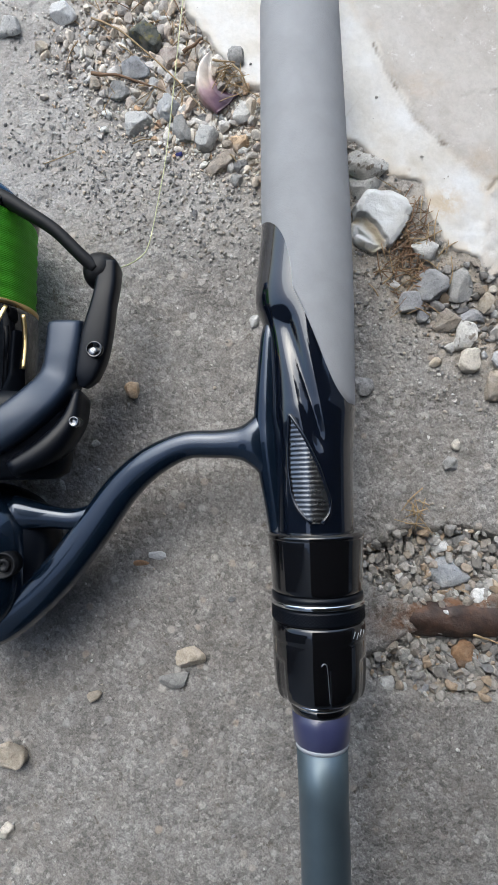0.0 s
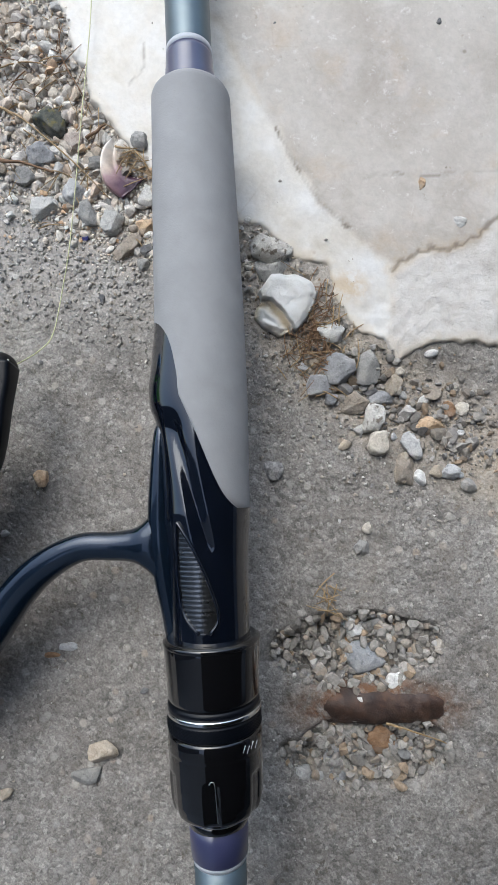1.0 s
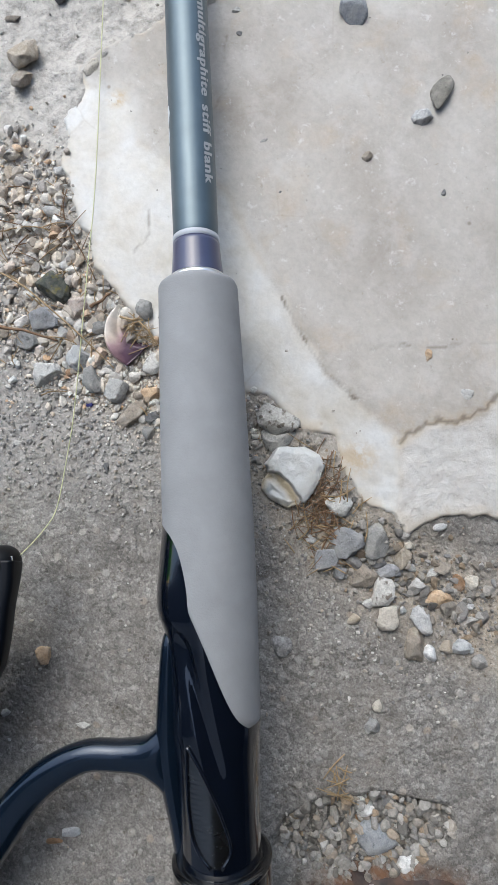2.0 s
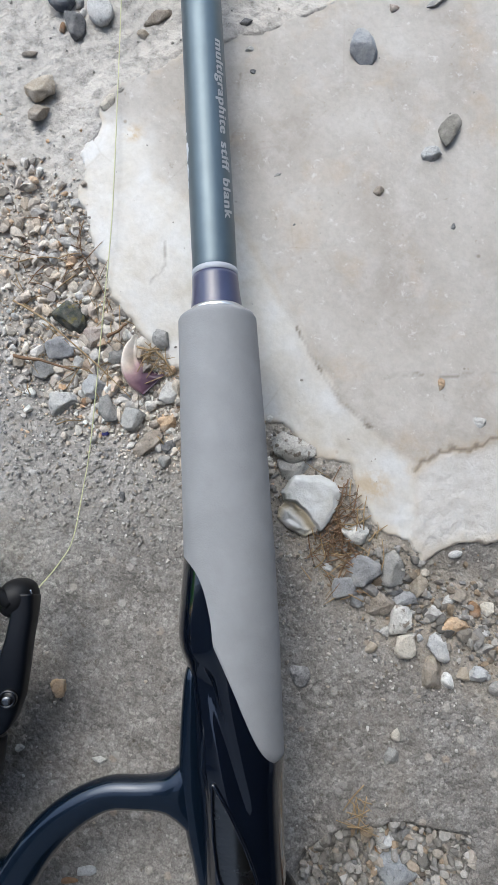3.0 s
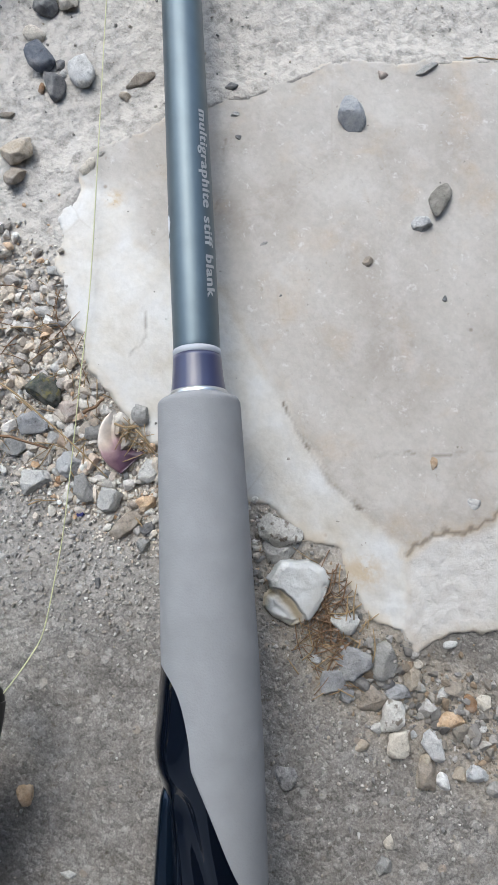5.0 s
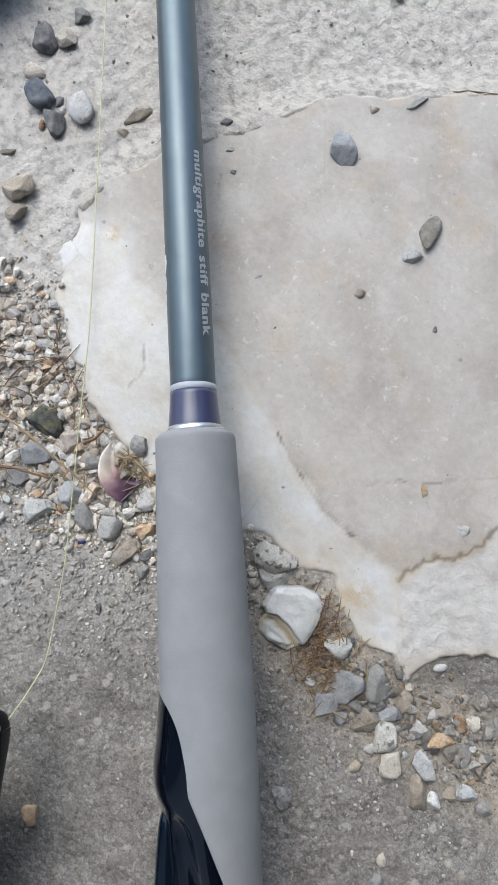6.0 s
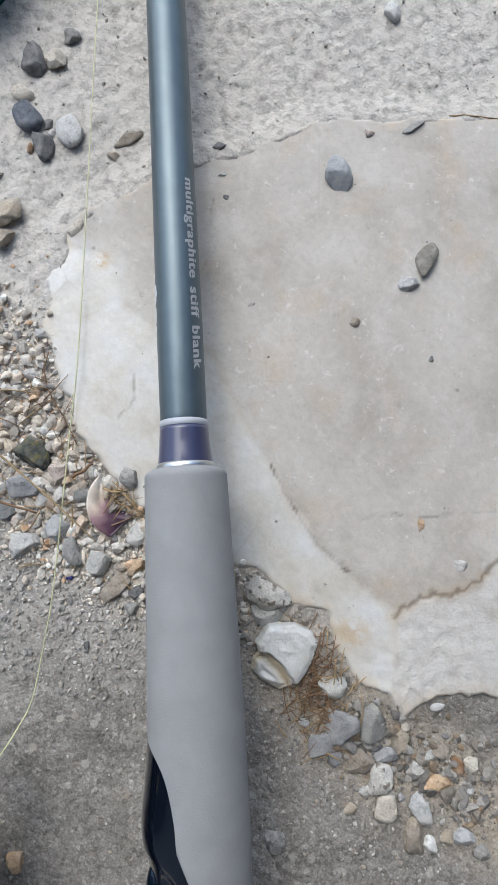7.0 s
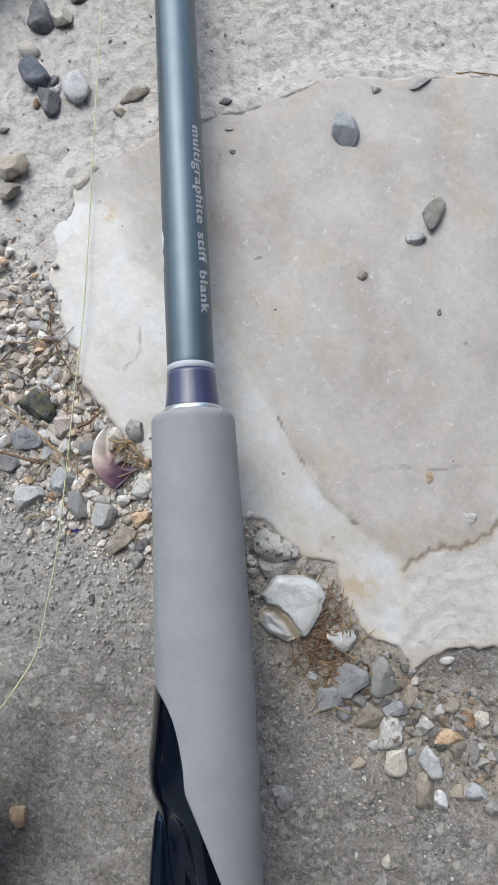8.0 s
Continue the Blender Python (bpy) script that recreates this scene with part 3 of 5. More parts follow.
box("wall_west", -1.7, -0.7, -0.05, -1.5, -0.1, 2.5, PLASTER, "unseen dull blue wall added to block sky and tint reflections", "wall")
box("wall_east", 2.3, -0.7, -0.05, 2.5, 1.6, 2.5, PLASTER, "unseen dull blue wall added to block sky and tint reflections", "wall")


# ---- fishing rod ----
def rod_at(y):
    """Axis, side and up of the rod at a station; the fittings behind the hood sit a little closer together."""
    y = y if y > -0.018 else -0.018 + 0.905 * (y + 0.018)
    return Vector((0.0176 - 0.0232 * y, y, 0.0281 - 0.024 * y)), Vector((1, 0.0232, 0)), Vector((0, 0.024, 1))


def rod_piece(name, profile, mat, parent, label="", seg=48, caps=True, dense=None):
    prof = profile if dense is None else [tuple(q) for q in spline(profile, dense)]
    verts, faces = tube(rod_at, [(y, r) for y, r in prof], seg, caps)
    return part(name, mesh_from(name, verts, faces, mat), parent, label)


def on_rod(y, s, r):
    """A point on the rod at station y, with s the sine of the angle from the top, at radius r."""
    o, side, up = rod_at(y)
    return o + side * (r * s) + up * (r * math.sqrt(max(0.0, 1 - s * s)))


def lookup(table, x):
    return float(np.interp(x, [a for a, _ in table], [b for _, b in table]))


SEAT_R = [tuple(q) for q in spline([(-0.021, 0.0112), (-0.0116, 0.0113), (0.0054, 0.0118), (0.0164, 0.0128), (0.0224, 0.0128), (0.05, 0.0132), (0.0747, 0.0133), (0.085, 0.0128)], 6)]
FOOT_BULGE = [tuple(q) for q in spline([(-0.02, 0.0), (0.02, 0.0), (0.0390, 0.0001), (0.0440, 0.0010), (0.0490, 0.0026), (0.0545, 0.0028), (0.0630, 0.0017), (0.0747, 0.0004), (0.085, 0.0)], 8)]
GRIP_END = [tuple(q) for q in spline([(-1.0, 0.0747), (-0.80, 0.0655), (-0.57, 0.0568), (-0.10, 0.0415), (0.26, 0.0288), (0.50, 0.0222), (0.74, 0.0186), (1.0, 0.0166)], 8)]
GRIP_R = [(0.0164, 0.0128), (0.05, 0.0136), (0.0747, 0.0137), (0.108, 0.0132), (0.1485, 0.0124)]


def build_rod():
    rod = new("fishing_rod")
    rod.location = (0, 0, 0)
    tagged(rod, "slate blue fishing rod with grey foam grip, propped on its reel", "fishing rod")
    # blank, in two lengths
    upper = rod_piece("blank", [(0.158, 0.0071), (0.165, 0.0072), (0.193, 0.0073), (0.22, 0.0072), (0.258, 0.0070), (0.298, 0.0069), (0.6, 0.0056), (0.9, 0.0045)], BLANKM, rod, "glossy slate blue rod blank")
    rod_piece("blank", [(-0.54, 0.0072), (-0.124, 0.0070), (-0.10, 0.0071), (-0.084, 0.0074)], BLANKM, rod, "glossy slate blue rod blank")
    rod_piece("butt_cap", [(-0.565, 0.006), (-0.563, 0.0072), (-0.54, 0.0080), (-0.535, 0.0078)], RUBBER, rod, "dark rubber butt cap")
    # upper trim
    rod_piece("winding_band", [(0.1616, 0.0072), (0.1618, 0.00746), (0.1636, 0.00742), (0.1638, 0.0071)], BAND, rod, "silver winding band")
    rod_piece("thread_wrap", [(0.1502, 0.0083), (0.1525, 0.0081), (0.1568, 0.0077), (0.1618, 0.00742)], PURPLE, rod, "glossy dark purple thread wrap", dense=4)
    rod_piece("trim_ring", [(0.1476, 0.0084), (0.1479, 0.0089), (0.1499, 0.0089), (0.1506, 0.0086), (0.1508, 0.0080)], SILVER, rod, "polished metal trim ring")
    # foam grip: its lower end is cut on a slant
    seg, rows = 96, 110
    verts, faces = [], []
    for k in range(seg):
        a = 2 * math.pi * k / seg
        end = lookup(GRIP_END, math.sin(a))
        for i in range(rows + 1):
            t = i / rows
            y = end + (0.1491 - end) * t
            r = lookup(GRIP_R, y)
            r -= 0.0026 * max(0.0, (y - 0.1468) / 0.0023) ** 2.2
            if i == 0:
                r -= 0.0009
            elif i == 1:
                y, r = end + 0.00005, r - 0.00005
            o, side, up = rod_at(y)
            verts.append(o + side * (r * math.sin(a)) + up * (r * math.cos(a)))
    n = rows + 1
    for k in range(seg):
        k2 = (k + 1) % seg
        faces += [(k * n + i, k2 * n + i, k2 * n + i + 1, k * n + i + 1) for i in range(rows)]
    faces.append(tuple(k * n + rows for k in range(seg)))
    part("foregrip", mesh_from("foregrip", verts, faces, FOAM), rod, "matte grey foam foregrip with slanted end")
    # reel seat with the bulge that holds the reel's foot
    ys = [-0.021 + 0.106 * i / 90 for i in range(91)]

    def seat_section(y):
        base, bul = lookup(SEAT_R, y), lookup(FOOT_BULGE, y)
        return lambda a: base + bul * max(0.0, -math.sin(a)) ** 2.2 - 0.0015 * math.exp(-((math.sin(a) - 0.25 + 20 * y) / 0.17) ** 2) * float(smoothstep(0.048, 0.040, y) * smoothstep(0.002, 0.010, y)) * (1 if math.cos(a) > 0 else 0)

    verts, faces = tube(rod_at, [(y, seat_section(y)) for y in ys], 96)
    seat = part("reel_seat", mesh_from("reel_seat", verts, faces, SEATM), rod, "glossy black and navy reel seat")
    # window with the bright threaded barrel, and its raised rim
    LEFT = [(-0.0150, -0.18), (-0.0115, -0.46), (-0.008, -0.60), (0.0, -0.66), (0.009, -0.62), (0.0150, -0.56)]
    RIGHT = [(-0.0150, 0.08), (-0.0115, 0.32), (-0.008, 0.27), (0.0, 0.06), (0.009, -0.27), (0.0150, -0.53)]
    verts, faces, nv, nu = [], [], 150, 12
    for i in range(nv + 1):
        y = -0.0150 + 0.030 * i / nv
        lo, hi = lookup(LEFT, y), lookup(RIGHT, y)
        r = lookup(SEAT_R, y) + 0.0001 + 0.00003 * math.sin(2 * math.pi * y / 0.0013)
        verts += [on_rod(y, lo + (hi - lo) * j / nu, r) for j in range(nu + 1)]
    for i in range(nv):
        faces += [(i * (nu + 1) + j, i * (nu + 1) + j + 1, (i + 1) * (nu + 1) + j + 1, (i + 1) * (nu + 1) + j) for j in range(nu)]
    part("threaded_barrel", mesh_from("threaded_barrel", verts, faces, BARREL), seat, "bright threaded metal barrel in a window")
    loop = [(y, lookup(LEFT, y)) for y in np.linspace(-0.0150, 0.0150, 12)] + [(y, lookup(RIGHT, y)) for y in np.linspace(0.0150, -0.0150, 12)]
    pts = [(*on_rod(y, s, lookup(SEAT_R, y) + 0.0003), 0.00045, 0.0005) for y, s in loop]
    verts, faces = sweep(pts, 8, 3)
    part("window_rim", mesh_from("window_rim", verts, faces, SEATM), seat, "glossy raised window rim")
    # fixed hood, trims and locking nut
    hood = rod_piece("hood", [(-0.0370, 0.0118), (-0.0368, 0.0130), (-0.0350, 0.0132), (-0.0280, 0.0135), (-0.0215, 0.0139), (-0.0192, 0.0140), (-0.0182, 0.0137), (-0.0179, 0.0126), (-0.0185, 0.0112)], BLACK, rod, "glossy black sliding hood", 64)
    rod_piece("lip", [(-0.0200, 0.01394), (-0.0197, 0.01418), (-0.0187, 0.01418), (-0.0183, 0.0137)], BLACK, hood)
    rod_piece("spacer", [(-0.0392, 0.0120), (-0.0390, 0.0132), (-0.0368, 0.0132), (-0.0366, 0.0120)], SATIN, rod, "black spacer ring")
    rod_piece("trim_ring", [(-0.0404, 0.0130), (-0.04035, 0.01345), (-0.0400, 0.01355), (-0.0393, 0.01355), (-0.03895, 0.01345), (-0.0389, 0.0130)], CHROME, rod, "bright silver trim ring", 64)
    # knurled collar: a fine diamond pattern in relief
    verts, faces, seg, rows = [], [], 200, 22
    for i in range(rows + 1):
        y = -0.0456 + 0.0050 * i / rows
        o, side, up = rod_at(y)
        for k in range(seg):
            a = 2 * math.pi * k / seg
            soft = min(1.0, min(i, rows - i) / 3)
            r = 0.0133 + 0.00016 * soft * (math.sin(70 * a + 6500 * (y + 0.043)) + math.sin(70 * a - 6500 * (y + 0.043))) - 0.0006 * (1 - soft)
            verts.append(o + side * (r * math.sin(a)) + up * (r * math.cos(a)))
    for i in range(rows):
        faces += [(i * seg + k, i * seg + (k + 1) % seg, (i + 1) * seg + (k + 1) % seg, (i + 1) * seg + k) for k in range(seg)]
    part("knurled_collar", mesh_from("knurled_collar", verts, faces, SATIN), rod, "black knurled collar")

    def nut_section(y):
        base = lookup([(-0.0695, 0.0098), (-0.0691, 0.0116), (-0.0680, 0.0124), (-0.0650, 0.0130), (-0.0600, 0.0133), (-0.0520, 0.0134), (-0.0475, 0.0133), (-0.0458, 0.0130), (-0.0454, 0.0122)], y)
        return lambda a: base - 0.0005 * float(smoothstep(0.55, 0.8, math.cos(6 * a))) * float(smoothstep(-0.0555, -0.0575, y)) + 0.0002 * (1 if y > -0.0505 else 0)

    nys = [-0.0695, -0.0690, -0.0682] + list(np.linspace(-0.0672, -0.0465, 40)) + [-0.0458, -0.0454]
    verts, faces = tube(rod_at, [(y, nut_section(y)) for y in nys], 144)
    nut = part("locking_nut", mesh_from("locking_nut", verts, faces, BLACK), rod, "glossy black grooved locking nut")
    pts = [(*on_rod(y, s, 0.01335), 0.00013, 0.00013) for y, s in ((-0.0665, 0.10), (-0.060, 0.08), (-0.0560, 0.06), (-0.0552, 0.0), (-0.0560, -0.05))]
    verts, faces = sweep(pts, 6, 4)
    part("groove_edge", mesh_from("groove_edge", verts, faces, SILVER), nut)
    # unreadable silver mark on the nut: plain bars
    for i in range(4):
        y0, s0 = -0.0478 - 0.0006 * (i % 2), 0.62 + 0.075 * i
        pts = [(*on_rod(y0 - 0.0012, s0, 0.01350), 0.00016, 0.0001), (*on_rod(y0 + 0.0006, s0 + 0.05, 0.01350), 0.00016, 0.0001)]
        verts, faces = sweep(pts, 6, 2)
        part("printed_mark", mesh_from("printed_mark", verts, faces, LETTER), nut, "small pale printed mark")
    # lower trim
    rod_piece("trim_ring", [(-0.0716, 0.0078), (-0.0714, 0.0088), (-0.0704, 0.0089), (-0.0698, 0.0080)], CHROME, rod, "thin silver trim ring")
    rod_piece("black_ring", [(-0.0738, 0.0080), (-0.0736, 0.0086), (-0.0712, 0.0086), (-0.0710, 0.0078)], BLACK, rod, "black ring")
    rod_piece("thread_wrap", [(-0.0838, 0.0076), (-0.0832, 0.0080), (-0.0780, 0.0083), (-0.0738, 0.0083), (-0.0734, 0.0076)], PURPLE, rod, "glossy dark purple thread wrap")
    rod_piece("winding_band", [(-0.0852, 0.0071), (-0.0850, 0.0075), (-0.0838, 0.0077), (-0.0834, 0.0075)], BAND, rod, "silver winding band")
    # chipped lacquer along one flank
    for y0, y1, s0, s1 in ((0.2015, 0.2080, -0.985, -0.86), (0.1950, 0.2005, -0.985, -0.90), (0.1920, 0.1945, -0.985, -0.93), (0.2105, 0.2115, -0.985, -0.92)):
        verts = [on_rod(y0 + (y1 - y0) * u, s0 + (s1 - s0) * v * (0.4 + 0.6 * math.sin(math.pi * min(1, max(0, u))) + 0.12 * math.sin(17 * u)), 0.00738) for u in np.linspace(0, 1, 9) for v in (0, 0.5, 1)]
        faces = [(3 * i + j, 3 * i + j + 1, 3 * i + j + 4, 3 * i + j + 3) for i in range(8) for j in range(2)]
        part("lacquer_chip", mesh_from("lacquer_chip", verts, faces, FLAKE), upper, "pale chip in the lacquer")
    # printed words running down the blank
    curve = bpy.data.curves.new("lettering", "FONT")
    curve.body, curve.size, curve.shear, curve.offset, curve.space_word = "multigraphite stiff blank", 1.0, -0.18, 0.014, 1.5
    curve.space_character = 1.12
    temp = bpy.data.objects.new("lettering", curve)
    flat = bpy.data.meshes.new_from_object(temp)
    bpy.data.objects.remove(temp)
    bm = bmesh.new()
    bm.from_mesh(flat)
    # a heavier weight: the strokes doubled sideways
    second = bmesh.ops.duplicate(bm, geom=bm.verts[:] + bm.edges[:] + bm.faces[:])["geom"]
    twin = {v for v in second if isinstance(v, bmesh.types.BMVert)}
    for v in twin:
        v.co.x += 0.055
        v.co.z = 0.01
    bmesh.ops.triangulate(bm, faces=bm.faces[:])
    bmesh.ops.subdivide_edges(bm, edges=[e for e in bm.edges if e.calc_length() > 0.25], cuts=2)
    lo, hi = min(v.co.x for v in bm.verts), max(v.co.x for v in bm.verts)
    for v in bm.verts:
        y = 0.2430 - (v.co.x - lo) / (hi - lo) * 0.0646
        high = 0.00014 + 0.001 * v.co.z
        arc = 0.63 + 0.0042 * v.co.y / 0.0067
        v.co = on_rod(y, math.sin(arc), lookup([(0.165, 0.0072), (0.193, 0.0073), (0.22, 0.0072), (0.258, 0.0070)], y) + high)
    bm.to_mesh(flat)
    bm.free()
    flat.materials.clear()
    flat.materials.append(LETTER)
    part("lettering", flat, upper, "pale grey printed words: multigraphite stiff blank")


build_rod()


# ---- spinning reel ----
AX, AZ = -0.0924, 0.0225


def reel_lathe(name, profile, mat, parent, label="", squash=1.0, seg=64):
    def centre(y):
        return Vector((AX, y, AZ)), Vector((1, 0, 0)), Vector((0, 0, squash))
    verts, faces = tube(centre, profile, seg)
    return part(name, mesh_from(name, verts, faces, mat), parent, label)


def blob(name, c, r, mat, parent, label="", power=2.6, n=28):
    """A rounded block: a superellipsoid with half sizes r."""
    def sp(v, e):
        return math.copysign(abs(v) ** e, v)
    e = 2 / power
    verts, faces = [], []
    for i in range(n + 1):
        u = -math.pi / 2 + math.pi * i / n
        for k in range(2 * n):
            w = math.pi * k / n
            verts.append((c[0] + r[0] * sp(math.cos(u), e) * sp(math.cos(w), e), c[1] + r[1] * sp(math.cos(u), e) * sp(math.sin(w), e), c[2] + r[2] * sp(math.sin(u), e)))
    for i in range(n):
        faces += [(i * 2 * n + k, i * 2 * n + (k + 1) % (2 * n), (i + 1) * 2 * n + (k + 1) % (2 * n), (i + 1) * 2 * n + k) for k in range(2 * n)]
    return part(name, mesh_from(name, verts, faces, mat), parent, label)


def upright(name, x, y, profile, mat, parent, label="", seg=32):
    def centre(z):
        return Vector((x, y, z)), Vector((1, 0, 0)), Vector((0, 1, 0))
    verts, faces = tube(centre, profile, seg)
    return part(name, mesh_from(name, verts, [f[::-1] for f in faces], mat), parent, label)


def build_reel():
    reel = new("fishing_reel")
    tagged(reel, "dark navy spinning reel with green braided line on concrete", "fishing reel")
    stem = [(0.0060, 0.0082, 0.0282, 0.0150, 0.0036), (0.0028, 0.0081, 0.0282, 0.0115, 0.0041), (-0.0006, 0.0080, 0.0280, 0.0074, 0.0043), (-0.0045, 0.0079, 0.0273, 0.0051, 0.0041), (-0.0110, 0.0077, 0.0265, 0.0043, 0.0038), (-0.0216, 0.0072, 0.0255, 0.0043, 0.0038), (-0.0323, 0.0020, 0.0245, 0.0049, 0.0040),
            (-0.0412, -0.0059, 0.0235, 0.0054, 0.0042), (-0.0501, -0.0180, 0.0228, 0.0058, 0.0046), (-0.0607, -0.0318, 0.0224, 0.0060, 0.0050), (-0.0713, -0.0420, 0.0220, 0.0064, 0.0056), (-0.0810, -0.0480, 0.0220, 0.0070, 0.0060), (-0.0950, -0.0510, 0.0220, 0.0080, 0.0070)]
    verts, faces = sweep(stem, 24, 8, 2.5)
    part("stem", mesh_from("stem", verts, faces, NAVY), reel, "glossy navy curved reel stem")
    foot = [(0.0050, 0.0450, 0.0300, 0.0010, 0.0012), (0.0046, 0.0400, 0.0300, 0.0026, 0.0030), (0.0041, 0.0250, 0.0294, 0.0037, 0.0038), (0.0040, 0.0140, 0.0288, 0.0043, 0.0042), (0.0044, 0.0070, 0.0286, 0.0045, 0.0044), (0.0054, -0.0020, 0.0282, 0.0040, 0.0040), (0.0064, -0.0100, 0.0278, 0.0034, 0.0036), (0.0076, -0.0200, 0.0272, 0.0030, 0.0030)]
    verts, faces = sweep(foot, 24, 8, 2.0)
    part("foot", mesh_from("foot", verts, faces, NAVY), reel, "glossy navy reel foot held in the seat")
    brace = [(-0.0440, -0.0095, 0.0230, 0.0024, 0.0030), (-0.0490, -0.0135, 0.0228, 0.0036, 0.0034), (-0.0560, -0.0155, 0.0226, 0.0034, 0.0034), (-0.0640, -0.0150, 0.0226, 0.0036, 0.0036), (-0.0760, -0.0140, 0.0226, 0.0060, 0.0050)]
    verts, faces = sweep(brace, 18, 6, 2.6)
    part("brace", mesh_from("brace", verts, faces, NAVY), reel)
    body = blob("body", (-0.0905, -0.0285, 0.0200), (0.0205, 0.0235, 0.0155), NAVY, reel, "navy gear housing", 2.6)
    blob("side_cover", (-0.0925, -0.0285, 0.0155), (0.0285, 0.0245, 0.0150), SATIN, reel, "black side cover", 2.4)
    upright("screw_recess", -0.0735, -0.0280, [(0.0290, 0.0038), (0.0338, 0.0038), (0.0340, 0.0035), (0.0337, 0.0031), (0.0330, 0.0029), (0.0329, 0.0010)], RUBBER, body)
    upright("screw", -0.0735, -0.0280, [(0.0300, 0.0020), (0.0336, 0.0020), (0.0338, 0.0018), (0.0338, 0.0009), (0.0333, 0.0008), (0.0333, 0.0003)], RUBBER, body, "dark recessed screw", 12)
    # rotor with its arm
    rotor = reel_lathe("rotor", [(-0.0035, 0.012), (-0.0030, 0.0300), (-0.0010, 0.0335), (0.0030, 0.0345), (0.0140, 0.0355), (0.0200, 0.0350), (0.0235, 0.0320), (0.0240, 0.0230)], SATIN, reel, "dark rotor cup", 0.42)
    arm = [(-0.0588, 0.0462, 0.0240, 0.0050, 0.0040), (-0.0588, 0.0445, 0.0240, 0.0056, 0.0052), (-0.0592, 0.0360, 0.0244, 0.0056, 0.0058), (-0.0610, 0.0270, 0.0250, 0.0056, 0.0062), (-0.0670, 0.0180, 0.0285, 0.0060, 0.0074), (-0.0770, 0.0100, 0.0310, 0.0064, 0.0080), (-0.0930, 0.0040, 0.0320, 0.0068, 0.0080)]
    verts, faces = sweep(arm, 28, 8, 4.5)
    part("rotor_arm", mesh_from("rotor_arm", verts, faces, ROTORM), rotor, "satin navy rotor arm")
    blade = [(-0.0540, 0.0230, 0.0240, 0.0012, 0.0060), (-0.0560, 0.0140, 0.0262, 0.0030, 0.0065), (-0.0620, 0.0060, 0.0290, 0.0040, 0.0060), (-0.0720, 0.0000, 0.0310, 0.0030, 0.0050)]
    verts, faces = sweep(blade, 14, 6, 3)
    part("rotor_rib", mesh_from("rotor_rib", verts, faces, SATIN), rotor)
    upright("cap_screw", -0.0532, 0.0142, [(0.0300, 0.0016), (0.0334, 0.0016), (0.0337, 0.0013), (0.0333, 0.0010), (0.0333, 0.0003)], BARREL, rotor, "small silver screw", 16)
    # bail: arm plate, roller, wire
    plate = [(-0.0530, 0.0255, 0.0262, 0.0012, 0.0024), (-0.0515, 0.0290, 0.0266, 0.0034, 0.0030), (-0.0497, 0.0354, 0.0268, 0.0044, 0.0032), (-0.0484, 0.0430, 0.0266, 0.0044, 0.0034), (-0.0470, 0.0510, 0.0260, 0.0036, 0.0036), (-0.0460, 0.0580, 0.0252, 0.0034, 0.0038), (-0.0458, 0.0640, 0.0240, 0.0032, 0.0046)]
    verts, faces = sweep(plate, 24, 8, 4.5)
    bail = part("bail_arm", mesh_from("bail_arm", verts, faces, SATIN), reel, "black bail arm")
    upright("pivot_hole", -0.0482, 0.0362, [(0.0290, 0.0026), (0.0310, 0.0026), (0.0313, 0.0022), (0.0306, 0.0017), (0.0304, 0.0005)], BLACK, bail)
    upright("pivot_screw", -0.0486, 0.0356, [(0.0295, 0.0014), (0.0309, 0.0014), (0.0311, 0.0010), (0.0311, 0.0003)], BARREL, bail, "small bright pivot screw", 16)
    blob("line_roller", (-0.0488, 0.0628, 0.0228), (0.0056, 0.0058, 0.0066), RUBBER, bail, "black rounded line roller cover", 2.3)
    ring = [(-0.0447, 0.0605, 0.0262, 0.0005, 0.0005), (-0.0440, 0.0630, 0.0258, 0.0005, 0.0005), (-0.0443, 0.0655, 0.0255, 0.0005, 0.0005)]
    verts, faces = sweep(ring, 8, 6)
    part("roller_edge", mesh_from("roller_edge", verts, faces, CHROME), bail, "bright roller edge")
    wire = [(-0.0492, 0.0620, 0.0275, 0.0021, 0.0021), (-0.0537, 0.0662, 0.0290, 0.0020, 0.0020), (-0.0608, 0.0730, 0.0305, 0.0020, 0.0020), (-0.0685, 0.0780, 0.0315, 0.0022, 0.0022), (-0.0788, 0.0835, 0.0325, 0.0026, 0.0026), (-0.0950, 0.0870, 0.0330, 0.0028, 0.0028), (-0.1150, 0.0830, 0.0330, 0.0026, 0.0026), (-0.1320, 0.0650, 0.0300, 0.0024, 0.0024), (-0.1360, 0.0450, 0.0250, 0.0024, 0.0024)]
    verts, faces = sweep(wire, 16, 8)
    part("bail_wire", mesh_from("bail_wire", verts, faces, RUBBER), bail, "thick black bail wire")
    far_arm = [(-0.1300, 0.0480, 0.0225, 0.0050, 0.0050), (-0.1290, 0.0350, 0.0225, 0.0060, 0.0060), (-0.1220, 0.0180, 0.0225, 0.0080, 0.0070), (-0.1080, 0.0060, 0.0225, 0.0090, 0.0080)]
    verts, faces = sweep(far_arm, 18, 6, 3)
    part("rotor_arm", mesh_from("rotor_arm", verts, faces, ROTORM), rotor, "satin navy rotor arm")
